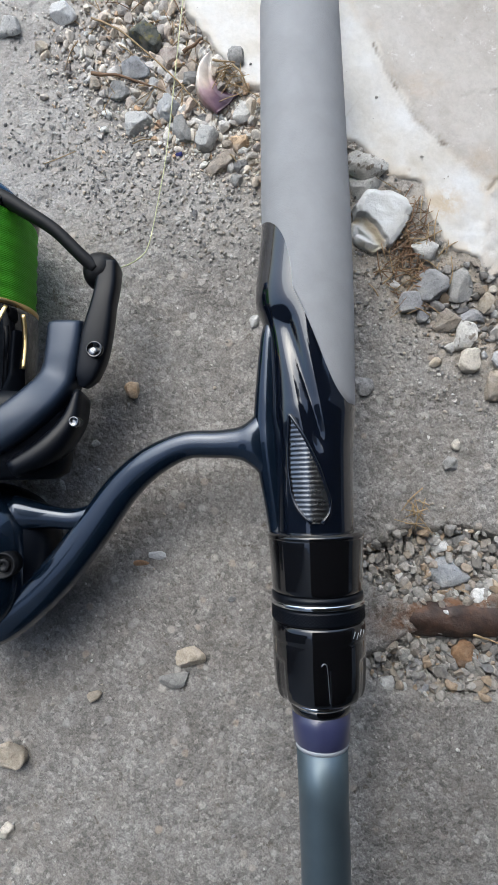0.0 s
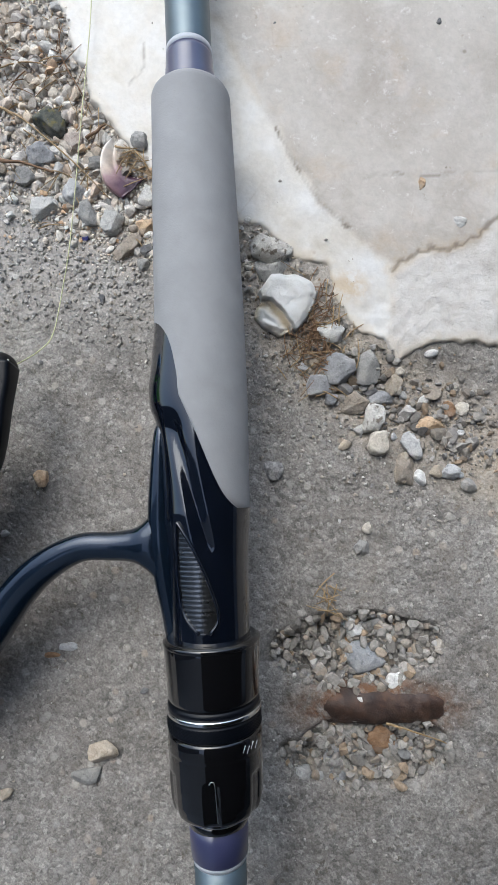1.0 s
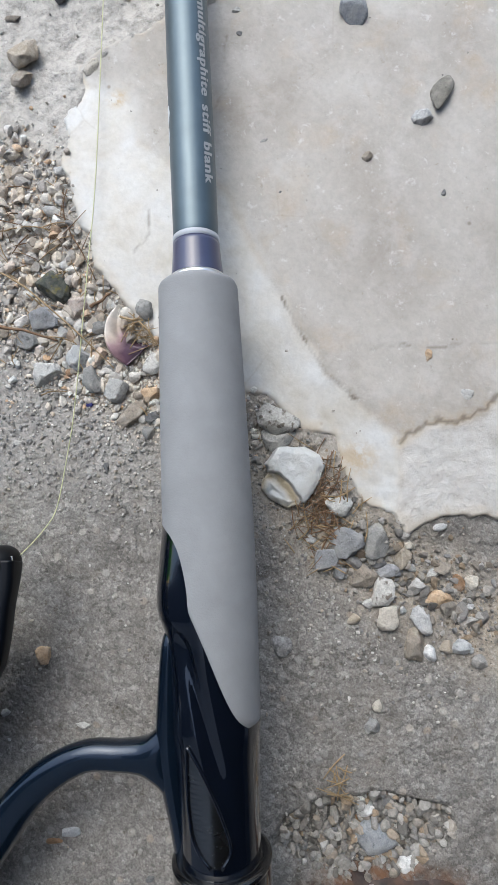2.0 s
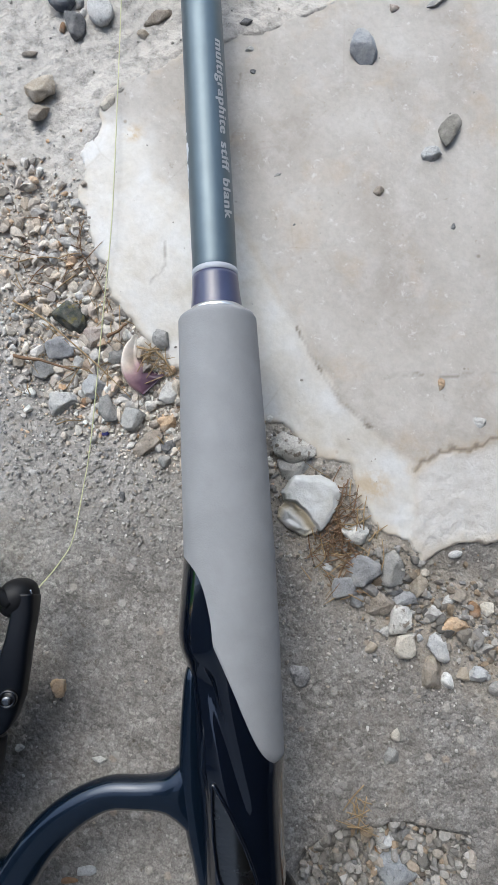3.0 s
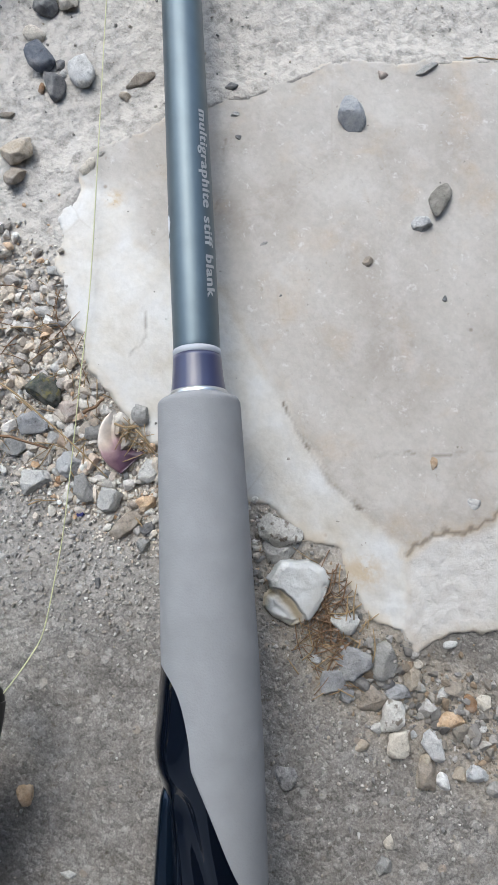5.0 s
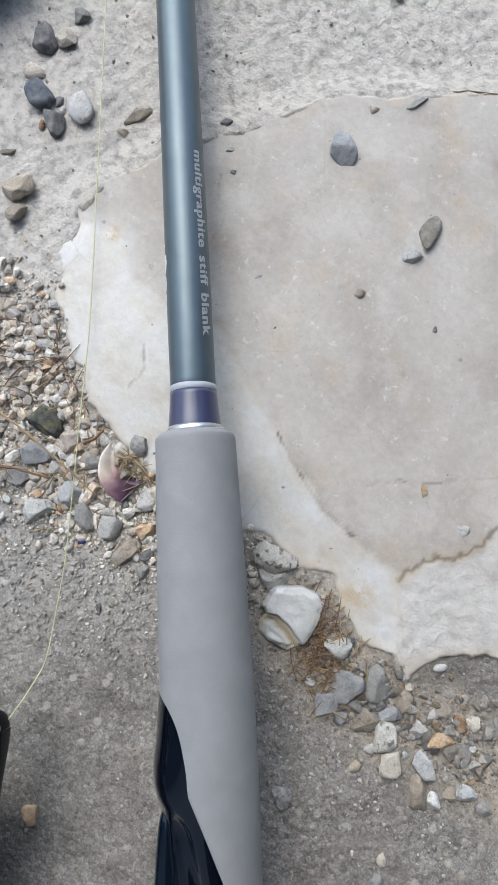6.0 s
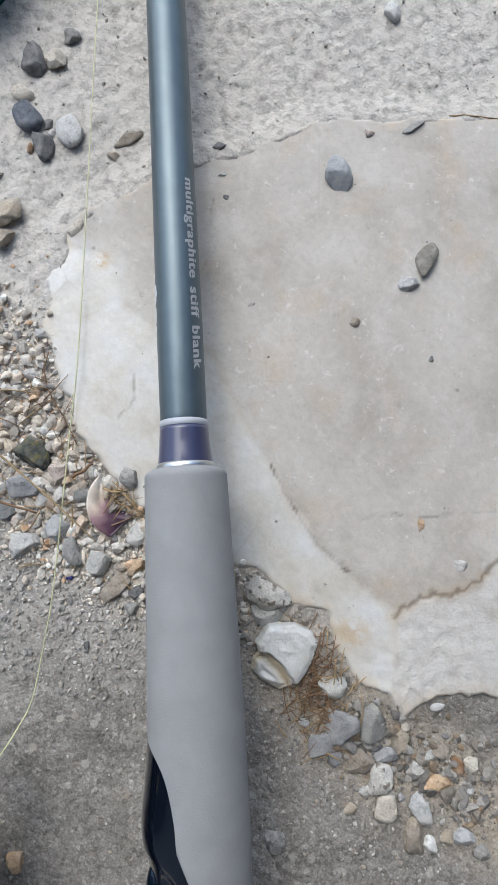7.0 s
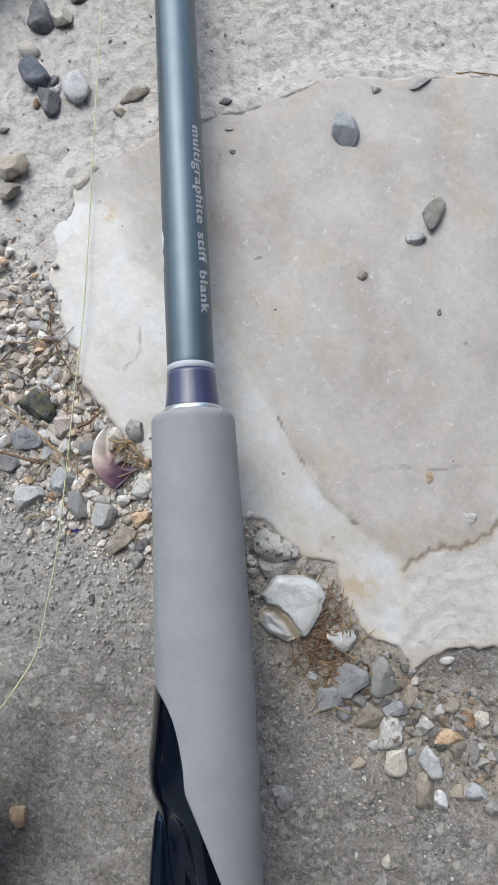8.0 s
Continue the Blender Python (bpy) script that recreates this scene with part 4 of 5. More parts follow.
    # spool with wound line: each turn stands out
    spool = reel_lathe("spool", [(0.0200, 0.0150), (0.0205, 0.0205), (0.0240, 0.0208), (0.0400, 0.0212), (0.0490, 0.0212), (0.0500, 0.0206), (0.0502, 0.0170), (0.0795, 0.0170), (0.0800, 0.0204), (0.0818, 0.0208), (0.0836, 0.0200), (0.0840, 0.0120)], BLACK, reel, "glossy black spool with gold trim")
    reel_lathe("gold_lip", [(0.0498, 0.0195), (0.0500, 0.0208), (0.0514, 0.0209), (0.0517, 0.0196)], GOLD, spool, "gold spool lip")
    turns = [(0.0517, 0.0170)] + [(0.0518 + 0.00014 * i, 0.0199 + 0.00015 * math.sin(i * math.pi / 2) + 0.00018 * math.sin(i * 0.21)) for i in range(199)] + [(0.0797, 0.0170)]
    reel_lathe("wound_line", turns, BRAID, spool, "bright green braided fishing line", 1.0, 48)
    reel_lathe("drag_knob", [(0.0838, 0.0120), (0.0842, 0.0150), (0.0885, 0.0148), (0.0905, 0.0130), (0.0910, 0.0080)], DRAG, spool, "blue metal drag knob")
    for pts in ([(58, 0.0490), (50, 0.0420), (42, 0.0330), (40, 0.0300)], [(40, 0.0300), (30, 0.0290), (10, 0.0285), (-10, 0.0290)], [(75, 0.0480), (78, 0.0400), (76, 0.0310)]):
        path = [(AX + 0.0213 * math.sin(radians(a)), y, AZ + 0.0213 * math.cos(radians(a)), 0.0009, 0.0004) for a, y in pts]
        verts, faces = sweep(path, 8, 8)
        part("gold_stripe", mesh_from("gold_stripe", verts, faces, GOLD), spool, "gold stripe")


build_reel()

line_pts = [(-0.0462, 0.0625, 0.0262), (-0.0437, 0.0655, 0.0200), (-0.0405, 0.0720, 0.0110), (-0.0379, 0.0790, 0.0066), (-0.0347, 0.0960, 0.0058), (-0.0315, 0.1149, 0.0066), (-0.0266, 0.1612, 0.0080),
            (-0.0234, 0.1936, 0.0085), (-0.0207, 0.2473, 0.0088), (-0.0190, 0.2862, 0.0088), (-0.0173, 0.3298, 0.0075), (-0.0140, 0.4200, 0.0050)]
verts, faces = sweep([(*p, 0.00021, 0.00021) for p in line_pts], 8, 8)
tagged(new("fishing_line", mesh_from("fishing_line", verts, faces, LINEM)), "thin pale yellow fishing line running from the reel over the gravel", "fishing line")

# ---- rusty pipe across the broken hole ----
verts, faces = sweep([(0.0480, -0.0530, -0.0080, 0.0056, 0.0050), (0.0550, -0.0528, -0.0045, 0.0062, 0.0048), (0.0600, -0.0526, -0.0032, 0.0062, 0.0048), (0.0800, -0.0526, -0.0030, 0.0062, 0.0048), (0.0890, -0.0528, -0.0040, 0.0060, 0.0048), (0.0980, -0.0530, -0.0075, 0.0054, 0.0050)], 28, 12)
verts = [v + Vector((0, 0, 0.0011 * fbm(v.x, v.y, 150, 4, 8.0))) for v in verts]
tagged(new("rusty_pipe", mesh_from("rusty_pipe", verts, faces, RUST)), "short rusted iron pipe bedded in the broken concrete", "pipe")


# ---- plastic tub at the edge of the spot ----
def tub_centre(z):
    return Vector((-0.0800, 0.3535, z)), Vector((1, 0, 0)), Vector((0, 1, 0))


tub = tagged(new("plastic_tub"), "small dark teal plastic tub standing on the concrete", "tub")
verts, faces = tube(tub_centre, [(-0.0005, 0.0285), (0.0005, 0.0300), (0.0030, 0.0305), (0.0220, 0.0322), (0.0225, 0.0310), (0.0040, 0.0292)], 64)
part("wall", mesh_from("tub_wall", verts, [f[::-1] for f in faces], TEAL), tub)
verts, faces = tube(tub_centre, [(0.0205, 0.0322), (0.0207, 0.0336), (0.0227, 0.0338), (0.0230, 0.0326), (0.0228, 0.0312)], 64, caps=False)
part("rim", mesh_from("tub_rim", verts, [f[::-1] for f in faces], TEAL), tub)


# ---- loose stones ----
def ico(level):
    bm = bmesh.new()
    bmesh.ops.create_icosphere(bm, subdivisions=level, radius=1.0)
    v = np.array([q.co[:] for q in bm.verts])
    f = [tuple(q.index for q in p.verts) for p in bm.faces]
    bm.free()
    return v, f


ICO = {k: ico(k) for k in (1, 2, 3, 4)}
RNG = np.random.default_rng(11)


def stone_shape(level, cuts, rough, rng, near=0.52, far=0.90):
    v, f = ICO[level]
    v = v.copy()
    for _ in range(cuts):
        n = rng.normal(size=3)
        n /= np.linalg.norm(n)
        over = np.maximum(0, v @ n - rng.uniform(near, far))
        v -= over[:, None] * n * 0.93
    off = rng.uniform(0, 50)
    if rough:
        k = np.array([noise.noise(Vector(q * 1.6 + off)) + 0.55 * noise.noise(Vector(q * 4.0 + off)) + 0.38 * noise.noise(Vector(q * 9.0 + off)) + 0.26 * noise.noise(Vector(q * 19.0 + off)) for q in v])
        v *= (1 + rough * k)[:, None]
    lo, hi = v.min(0), v.max(0)
    return (v - (lo + hi) / 2) / ((hi - lo) / 2), f




def pebble(x, y, w, h, turn, mat, tall=0.0, sink=0.30):
    size = (w + h) / 2
    high = tall or 0.62 * min(w, h)
    v, f = stone_shape(4 if size > 0.005 else 3, 6 if mat in (OLIVE, DARKBLUE, SLATEL, WHITE, CREAM) else 15, 0.07 if mat in (OLIVE, DARKBLUE, SLATEL, WHITE) else 0.12, RNG, 0.46, 0.86)
    v = v * np.array([w / 2, h / 2, high / 2])
    base = surface(x, y)
    me = mesh_from("stone", v.tolist(), f, mat)
    ob = new("stone" if size > 0.0035 else "pebble", me)
    ob.matrix_world = pose(x, y, base + high * (0.5 - sink), RNG.uniform(-6, 6), RNG.uniform(-6, 6), turn)
    look_word = mat.name.replace("_", " ")
    place = "on the marble slab" if float(slab_depth(x, y)) > 0.003 else "in the broken hole" if pit(x, y) > 0.3 else "lying on the concrete"
    shape = "long narrow" if max(w, h) > 1.7 * min(w, h) else "large" if size > 0.0105 else "small" if size < 0.0045 else "rounded angular"
    tagged(ob, f"{shape} {look_word} {place}", "stone", "loose stones")
    return ob


pebble(0.0385, 0.1070, 0.0160, 0.0120, -12, SPECK)
pebble(0.0392, 0.1002, 0.0128, 0.0085, 0, PALE)
pebble(0.0592, 0.0772, 0.0101, 0.0090, 0, PALE)
pebble(0.0605, 0.0640, 0.0140, 0.0112, -15, SLATE)
pebble(0.0714, 0.0644, 0.0097, 0.0127, 10, GREY)
pebble(0.0551, 0.0586, 0.0105, 0.0074, 0, SLATE)
pebble(0.0538, 0.0671, 0.0058, 0.0053, 0, TAN)
pebble(0.0491, 0.0653, 0.0039, 0.0039, 0, BLUISH)
pebble(0.0665, 0.0524, 0.0108, 0.0085, 0, BROWN)
pebble(0.0756, 0.0537, 0.0108, 0.0054, -10, SLATE)
pebble(0.0727, 0.0470, 0.0104, 0.0104, 20, SPECK)
pebble(0.0748, 0.0378, 0.0096, 0.0088, 30, CREAM)
pebble(0.0806, 0.0587, 0.0065, 0.0096, -15, TAN)
pebble(0.0926, 0.0436, 0.0107, 0.0072, 15, ORANGE)
pebble(0.0866, 0.0366, 0.0072, 0.0107, 25, BANDED)
pebble(0.0836, 0.0284, 0.0076, 0.0118, 10, BROWN)
pebble(0.0884, 0.0254, 0.0047, 0.0061, 10, WHITE)
pebble(0.0999, 0.0492, 0.0042, 0.0061, 10, RUSTY)
pebble(0.1043, 0.0490, 0.0051, 0.0051, 0, CREAM)
pebble(0.0937, 0.0685, 0.0050, 0.0029, 15, WHITE)
pebble(0.0631, 0.0376, 0.0048, 0.0042, 0, TAN)
pebble(0.0378, 0.0295, 0.0073, 0.0081, 20, GREYPIT, 0.0028, 0.45)
pebble(0.0942, 0.0274, 0.0049, 0.0049, 0, TAN)
pebble(0.0991, 0.0273, 0.0079, 0.0057, 0, BLUISH)
pebble(0.0697, 0.0085, 0.0034, 0.0044, 0, CREAM)
pebble(0.0672, 0.0019, 0.0053, 0.0053, 0, GREY)
pebble(0.0909, 0.0525, 0.0050, 0.0034, 20, PALE)
pebble(0.0862, 0.0495, 0.0034, 0.0034, 0, WHITE)
pebble(0.0839, 0.0545, 0.0031, 0.0031, 0, PALE)
pebble(0.0827, 0.0627, 0.0035, 0.0031, 0, CREAM)
pebble(0.0681, 0.0427, 0.0042, 0.0038, 0, PALE)
pebble(0.0588, 0.0536, 0.0050, 0.0046, 0, SLATE)
pebble(0.0724, 0.0562, 0.0058, 0.0035, 0, DARK)
pebble(0.0804, 0.0400, 0.0025, 0.0031, 0, BLUISH)
pebble(0.1026, 0.0264, 0.0034, 0.0030, 0, BLUISH)
pebble(0.1033, 0.0408, 0.0032, 0.0025, 0, WHITE)
pebble(0.1082, 0.0445, 0.0027, 0.0023, 0, GREY)
pebble(-0.0443, 0.1469, 0.0112, 0.0091, -10, SLATE)
pebble(-0.0435, 0.1280, 0.0115, 0.0094, 20, PALE)
pebble(-0.0316, 0.1321, 0.0106, 0.0094, -10, BLUISH)
pebble(-0.0272, 0.1240, 0.0077, 0.0106, 15, GREY)
pebble(-0.0402, 0.1577, 0.0120, 0.0137, 20, MOSS)
pebble(-0.0322, 0.1510, 0.0103, 0.0091, 0, PINKISH)
pebble(-0.0238, 0.1433, 0.0078, 0.0066, 0, GREY)
pebble(-0.0507, 0.1392, 0.0091, 0.0070, -20, GREY)
pebble(-0.0178, 0.1201, 0.0093, 0.0093, 10, PALE)
pebble(-0.0131, 0.1107, 0.0069, 0.0133, -45, BROWN)
pebble(-0.0057, 0.1178, 0.0061, 0.0061, 0, ORANGE)
pebble(-0.0054, 0.1291, 0.0069, 0.0085, 0, PALE)
pebble(-0.0378, 0.1418, 0.0058, 0.0058, 0, PALE)
pebble(-0.0404, 0.1366, 0.0070, 0.0045, 10, CREAM)
pebble(-0.0206, 0.1285, 0.0069, 0.0045, 0, GREY)
pebble(-0.0058, 0.1096, 0.0056, 0.0052, 0, DARK)
pebble(-0.0071, 0.1043, 0.0048, 0.0048, 0, GREY)
pebble(-0.0290, 0.1156, 0.0037, 0.0026, 10, BLUEGLASS)
pebble(-0.0351, 0.1272, 0.0041, 0.0035, 0, RUSTY)
pebble(-0.0319, 0.1234, 0.0022, 0.0055, 15, ORANGE)
pebble(-0.0139, 0.1287, 0.0041, 0.0045, 0, PALE)
pebble(-0.0073, 0.1479, 0.0060, 0.0083, 10, GREY)
pebble(-0.0424, 0.3083, 0.0097, 0.0128, 10, DARK)
pebble(-0.0342, 0.3091, 0.0084, 0.0084, 0, CREAM)
pebble(-0.0462, 0.2951, 0.0083, 0.0065, -20, CREAM)
pebble(-0.0436, 0.2844, 0.0100, 0.0126, 20, DARKBLUE)
pebble(-0.0381, 0.2734, 0.0082, 0.0129, 5, DARK)
pebble(-0.0284, 0.2793, 0.0100, 0.0156, 10, WHITE)
pebble(-0.0279, 0.3199, 0.0067, 0.0071, 0, GREY)
pebble(-0.0512, 0.2463, 0.0123, 0.0110, 0, TAN)
pebble(-0.0517, 0.2372, 0.0088, 0.0084, 20, BROWN)
pebble(-0.0063, 0.2759, 0.0135, 0.0048, 40, BROWN)
pebble(-0.0122, 0.2690, 0.0048, 0.0039, 0, TAN)
pebble(-0.0365, 0.2826, 0.0039, 0.0048, 0, DARK)
pebble(-0.0351, 0.2785, 0.0030, 0.0035, 0, PALE)
pebble(-0.0431, 0.2725, 0.0026, 0.0043, 0, RUSTY)
pebble(-0.0557, 0.2618, 0.0064, 0.0021, 5, BROWN)
pebble(-0.0375, 0.2003, 0.0049, 0.0037, 0, PALE)
pebble(0.0979, 0.3294, 0.0069, 0.0087, -10, WHITE)
pebble(0.0274, 0.2704, 0.0052, 0.0031, 0, DARK)
pebble(0.1010, 0.2769, 0.0100, 0.0037, 25, GREY)
pebble(0.0846, 0.2747, 0.0043, 0.0034, 0, PINKISH)
pebble(0.0713, 0.2578, 0.0104, 0.0142, 22, SLATEL)
pebble(0.1011, 0.2238, 0.0074, 0.0146, -28, OLIVE)
pebble(0.0939, 0.2147, 0.0075, 0.0066, 20, BANDED)
pebble(0.0737, 0.2009, 0.0041, 0.0041, 0, BROWN)
pebble(0.1004, 0.1866, 0.0020, 0.0026, -30, DARK)
pebble(0.0421, 0.1889, 0.0014, 0.0014, 0, DARK)
pebble(0.1048, 0.1140, 0.0052, 0.0048, 0, PALE, 0.0012)
pebble(0.0922, 0.1285, 0.0026, 0.0052, -10, ORANGE, 0.0016)
pebble(0.0282, 0.2593, 0.0046, 0.0025, 20, PALE)
pebble(-0.0250, 0.2390, 0.0037, 0.0074, -40, CREAM)
pebble(0.0294, 0.2498, 0.0025, 0.0021, 0, DARK)
pebble(0.0371, 0.2084, 0.0037, 0.0016, 10, GREY)
pebble(-0.0451, 0.0282, 0.0057, 0.0063, 0, ORANGE)
pebble(-0.0232, -0.0658, 0.0110, 0.0082, 0, TAN)
pebble(-0.0291, -0.0745, 0.0110, 0.0063, 5, GREY)
pebble(-0.0859, -0.0994, 0.0112, 0.0096, 0, TAN)
pebble(-0.0355, -0.0307, 0.0064, 0.0032, -10, BLUISH)
pebble(-0.0413, -0.0336, 0.0060, 0.0024, 0, RUSTY)
pebble(-0.0881, -0.1270, 0.0056, 0.0060, 0, CREAM)
pebble(-0.0575, -0.0802, 0.0056, 0.0044, 0, TAN)
pebble(-0.0701, -0.0059, 0.0020, 0.0045, 20, PALE)
pebble(-0.0719, 0.1697, 0.0106, 0.0081, 0, WHITE)
pebble(-0.0923, 0.1652, 0.0090, 0.0082, 0, PALE)
pebble(-0.0802, 0.1574, 0.0055, 0.0051, 0, TAN)
pebble(-0.0579, 0.0091, 0.0033, 0.0028, 0, PALE)
pebble(-0.0224, 0.0922, 0.0020, 0.0041, 10, DARK)
pebble(0.0826, 0.0293, 0.0057, 0.0115, 0, TAN)
pebble(-0.0009, 0.0531, 0.0036, 0.0048, 0, PALE)
pebble(0.0679, 0.0015, 0.0050, 0.0054, 0, GREY)
pebble(-0.0088, -0.0458, 0.0031, 0.0020, 20, DARK)
pebble(-0.0312, 0.0041, 0.0052, 0.0024, 0, PALE)
pebble(-0.0599, 0.1429, 0.0046, 0.0050, 0, TAN)
pebble(0.0641, -0.0259, 0.0097, 0.0093, -15, WHITE)
pebble(0.0756, -0.0291, 0.0085, 0.0074, 0, GREY)
pebble(0.0684, -0.0359, 0.0147, 0.0108, 15, SLATEL)
pebble(0.0789, -0.0440, 0.0089, 0.0062, 5, WHITE)
pebble(0.0690, -0.0439, 0.0062, 0.0054, 0, PALE)
pebble(0.0646, -0.0442, 0.0050, 0.0050, 0, DARK)
pebble(0.0881, -0.0359, 0.0100, 0.0077, -15, BROWN)
pebble(0.0477, -0.0440, 0.0043, 0.0051, 0, PALE)
pebble(0.0821, -0.0391, 0.0035, 0.0062, 20, PALE)
pebble(0.0764, -0.0390, 0.0093, 0.0035, 5, BROWN)
pebble(0.0505, -0.0341, 0.0039, 0.0039, 0, PALE)
pebble(0.0627, -0.0324, 0.0062, 0.0039, 0, RUSTY)
pebble(0.0837, -0.0283, 0.0033, 0.0027, 0, WHITE)
pebble(0.0543, -0.0246, 0.0043, 0.0043, 0, GREY)
pebble(0.0762, -0.0333, 0.0054, 0.0043, -40, PALE)
pebble(0.0805, -0.0315, 0.0042, 0.0035, 0, GREY)
pebble(0.0685, -0.0313, 0.0035, 0.0035, 0, PALE)
pebble(0.0587, -0.0360, 0.0043, 0.0035, 0, GREY)
pebble(0.0433, -0.0406, 0.0035, 0.0051, 10, GREY)
pebble(0.0565, -0.0426, 0.0035, 0.0027, 0, PALE)
pebble(0.0608, -0.0417, 0.0027, 0.0023, 0, GREY)
pebble(0.0521, -0.0656, 0.0066, 0.0073, 0, PALE)
pebble(0.0560, -0.0700, 0.0058, 0.0108, -15, SLATE)
pebble(0.0450, -0.0749, 0.0069, 0.0058, -10, PALE)
pebble(0.0477, -0.0710, 0.0039, 0.0033, 0, PALE)
pebble(0.0620, -0.0616, 0.0127, 0.0077, 5, GREY)
pebble(0.0624, -0.0685, 0.0054, 0.0077, 20, GREY)
pebble(0.0734, -0.0654, 0.0111, 0.0119, 10, RUSTY)
pebble(0.0577, -0.0765, 0.0084, 0.0081, 0, SLATE)
pebble(0.0634, -0.0773, 0.0069, 0.0061, 0, GREY)
pebble(0.0698, -0.0749, 0.0050, 0.0029, 10, WHITE)
pebble(0.0783, -0.0686, 0.0061, 0.0057, 0, SLATE)
pebble(0.0933, -0.0640, 0.0057, 0.0053, 20, GREY)
pebble(0.0847, -0.0617, 0.0076, 0.0046, 15, GREY)
pebble(0.0510, -0.0761, 0.0027, 0.0038, 0, PALE)
pebble(0.0673, -0.0663, 0.0058, 0.0058, 0, PALE)
pebble(0.0652, -0.0498, 0.0034, 0.0025, -20, WHITE)
pebble(0.0837, -0.0566, 0.0049, 0.0026, 0, BLUISH)


# quartz lump beside the grip: a blocky piece with a lower ledge split off along a slanting ridge
QUARTZ_EDGE = [(0.0387, 0.0980), (0.0484, 0.0976), (0.0528, 0.0949), (0.0548, 0.0916), (0.0529, 0.0853), (0.0477, 0.0783), (0.0416, 0.0761), (0.0356, 0.0795), (0.0322, 0.0833), (0.0331, 0.0870), (0.0351, 0.0884), (0.0341, 0.0919)]
LEDGE_EDGE = [(0.0320, 0.0900), (0.0383, 0.0887), (0.0426, 0.0846), (0.0468, 0.0780), (0.0416, 0.0740), (0.0300, 0.0800)]


def build_quartz():
    step = 0.0003
    xs, ys = np.arange(0.0300, 0.0570, step), np.arange(0.0735, 0.1005, step)
    gx, gy = np.meshgrid(xs, ys)
    wob = np.array([[0.0005 * fbm(x, y, 190, 3, 31.0) for x in xs] for y in ys])
    d = poly_depth(gx, gy, QUARTZ_EDGE) + wob
    low = poly_depth(gx, gy, LEDGE_EDGE) + 1.2 * wob
    step_down = smoothstep(-0.0004, 0.0003, low)
    base = surface(0.044, 0.087) - 0.0010
    index, verts, faces, ochre = -np.ones(d.shape, int), [], [], []
    for j, i in zip(*np.nonzero(d > -0.0006)):
        x, y = gx[j, i], gy[j, i]
        top = 0.0062 + 0.05 * (y - 0.088) - 0.06 * (x - 0.044) + 0.0005 * fbm(x, y, 120, 3, 3.0)
        ledge = 0.0040 - 0.10 * max(0.0, float(low[j, i])) + 0.00035 * math.sin(1900 * float(low[j, i])) + 0.0003 * fbm(x, y, 200, 3, 5.0)
        z = top * (1 - float(step_down[j, i])) + ledge * float(step_down[j, i])
        z *= min(1.0, max(0.0, (float(d[j, i]) + 0.0006) / 0.0011)) ** 0.4
        z -= 0.0007 * float(1 - smoothstep(0.0005, 0.0024, d[j, i] + 0.8 * wob[j, i]))
        index[j, i] = len(verts)
        verts.append((x, y, base + z - 0.0015 * float(d[j, i] < 0)))
        ochre.append(float(smoothstep(-0.0002, 0.0008, low[j, i]) * (1 - smoothstep(0.0018, 0.0046, low[j, i]))))
    for j in range(len(ys) - 1):
        for i in range(len(xs) - 1):
            q = (index[j, i], index[j, i + 1], index[j + 1, i + 1], index[j + 1, i])
            if min(q) >= 0:
                faces.append(tuple(int(v) for v in q))
    me = mesh_from("quartz_lump", verts, faces, QUARTZ)
    me.attributes.new("ochre", "FLOAT", "POINT").data.foreach_set("value", ochre)
    tagged(new("quartz_lump", me), "milky white quartz lump with an ochre stained ledge by the slab", "stone")


build_quartz()


# ---- broken sea shell: one curled sheet, cream at its back and purple in its mouth ----
def build_shell():
    back = spline([(-0.0165, 0.1503), (-0.0200, 0.1451), (-0.0210, 0.1383), (-0.0185, 0.1322), (-0.0142, 0.1284)], 8)
    mouth = spline([(-0.0159, 0.1503), (-0.0138, 0.1452), (-0.0122, 0.1408), (-0.0085, 0.1383), (-0.0042, 0.1376)], 8)
    n, nv = len(back), 14
    verts, stain, faces = [], [], []
    for under in (0, 1):
        for i in range(n):
            t = i / (n - 1)
            for k in range(nv + 1):
                v = k / nv
                p = back[i] * (1 - v) + mouth[i] * v
                curl = math.cos(v * math.pi * 0.9) * math.sin(math.pi * (0.12 + 0.80 * t))
                z = 0.0040 + 0.0034 * curl + 0.0010 * math.sin(math.pi * v) * (v > 0.5) - 0.0016 * t + 0.0003 * fbm(p[0], p[1], 240, 3, 2.0)
                bulge = -0.0012 * math.sin(math.pi * t) * (1 - v) ** 3 * under
                verts.append((p[0] + bulge, p[1], z - under * (0.0009 + 0.0030 * math.sin(math.pi * t) * (1 - v))))
                stain.append(min(1.0, max(0.0, 0.95 * t ** 1.3 + 0.42 * v * (0.3 + t) - 0.14 + 0.14 * fbm(p[0], p[1], 190, 3, 4.0) - 0.45 * under * (1 - t))))
    m, w = n * (nv + 1), nv + 1
    for i in range(n - 1):
        for k in range(nv):
            a, b = i * w + k, (i + 1) * w + k
            faces += [(a, b, b + 1, a + 1), (m + a, m + a + 1, m + b + 1, m + b)]
        for k in (0, nv):
            a, b = i * w + k, (i + 1) * w + k
            faces.append((a, m + a, m + b, b))
    for i in (0, n - 1):
        faces += [(i * w + k, i * w + k + 1, m + i * w + k + 1, m + i * w + k) for k in range(nv)]
    me = mesh_from("sea_shell", verts, faces, SHELL)
    me.attributes.new("stain", "FLOAT", "POINT").data.foreach_set("value", stain)
    tagged(new("sea_shell", me), "broken cream sea shell with a purple mouth among the gravel", "shell")


build_shell()


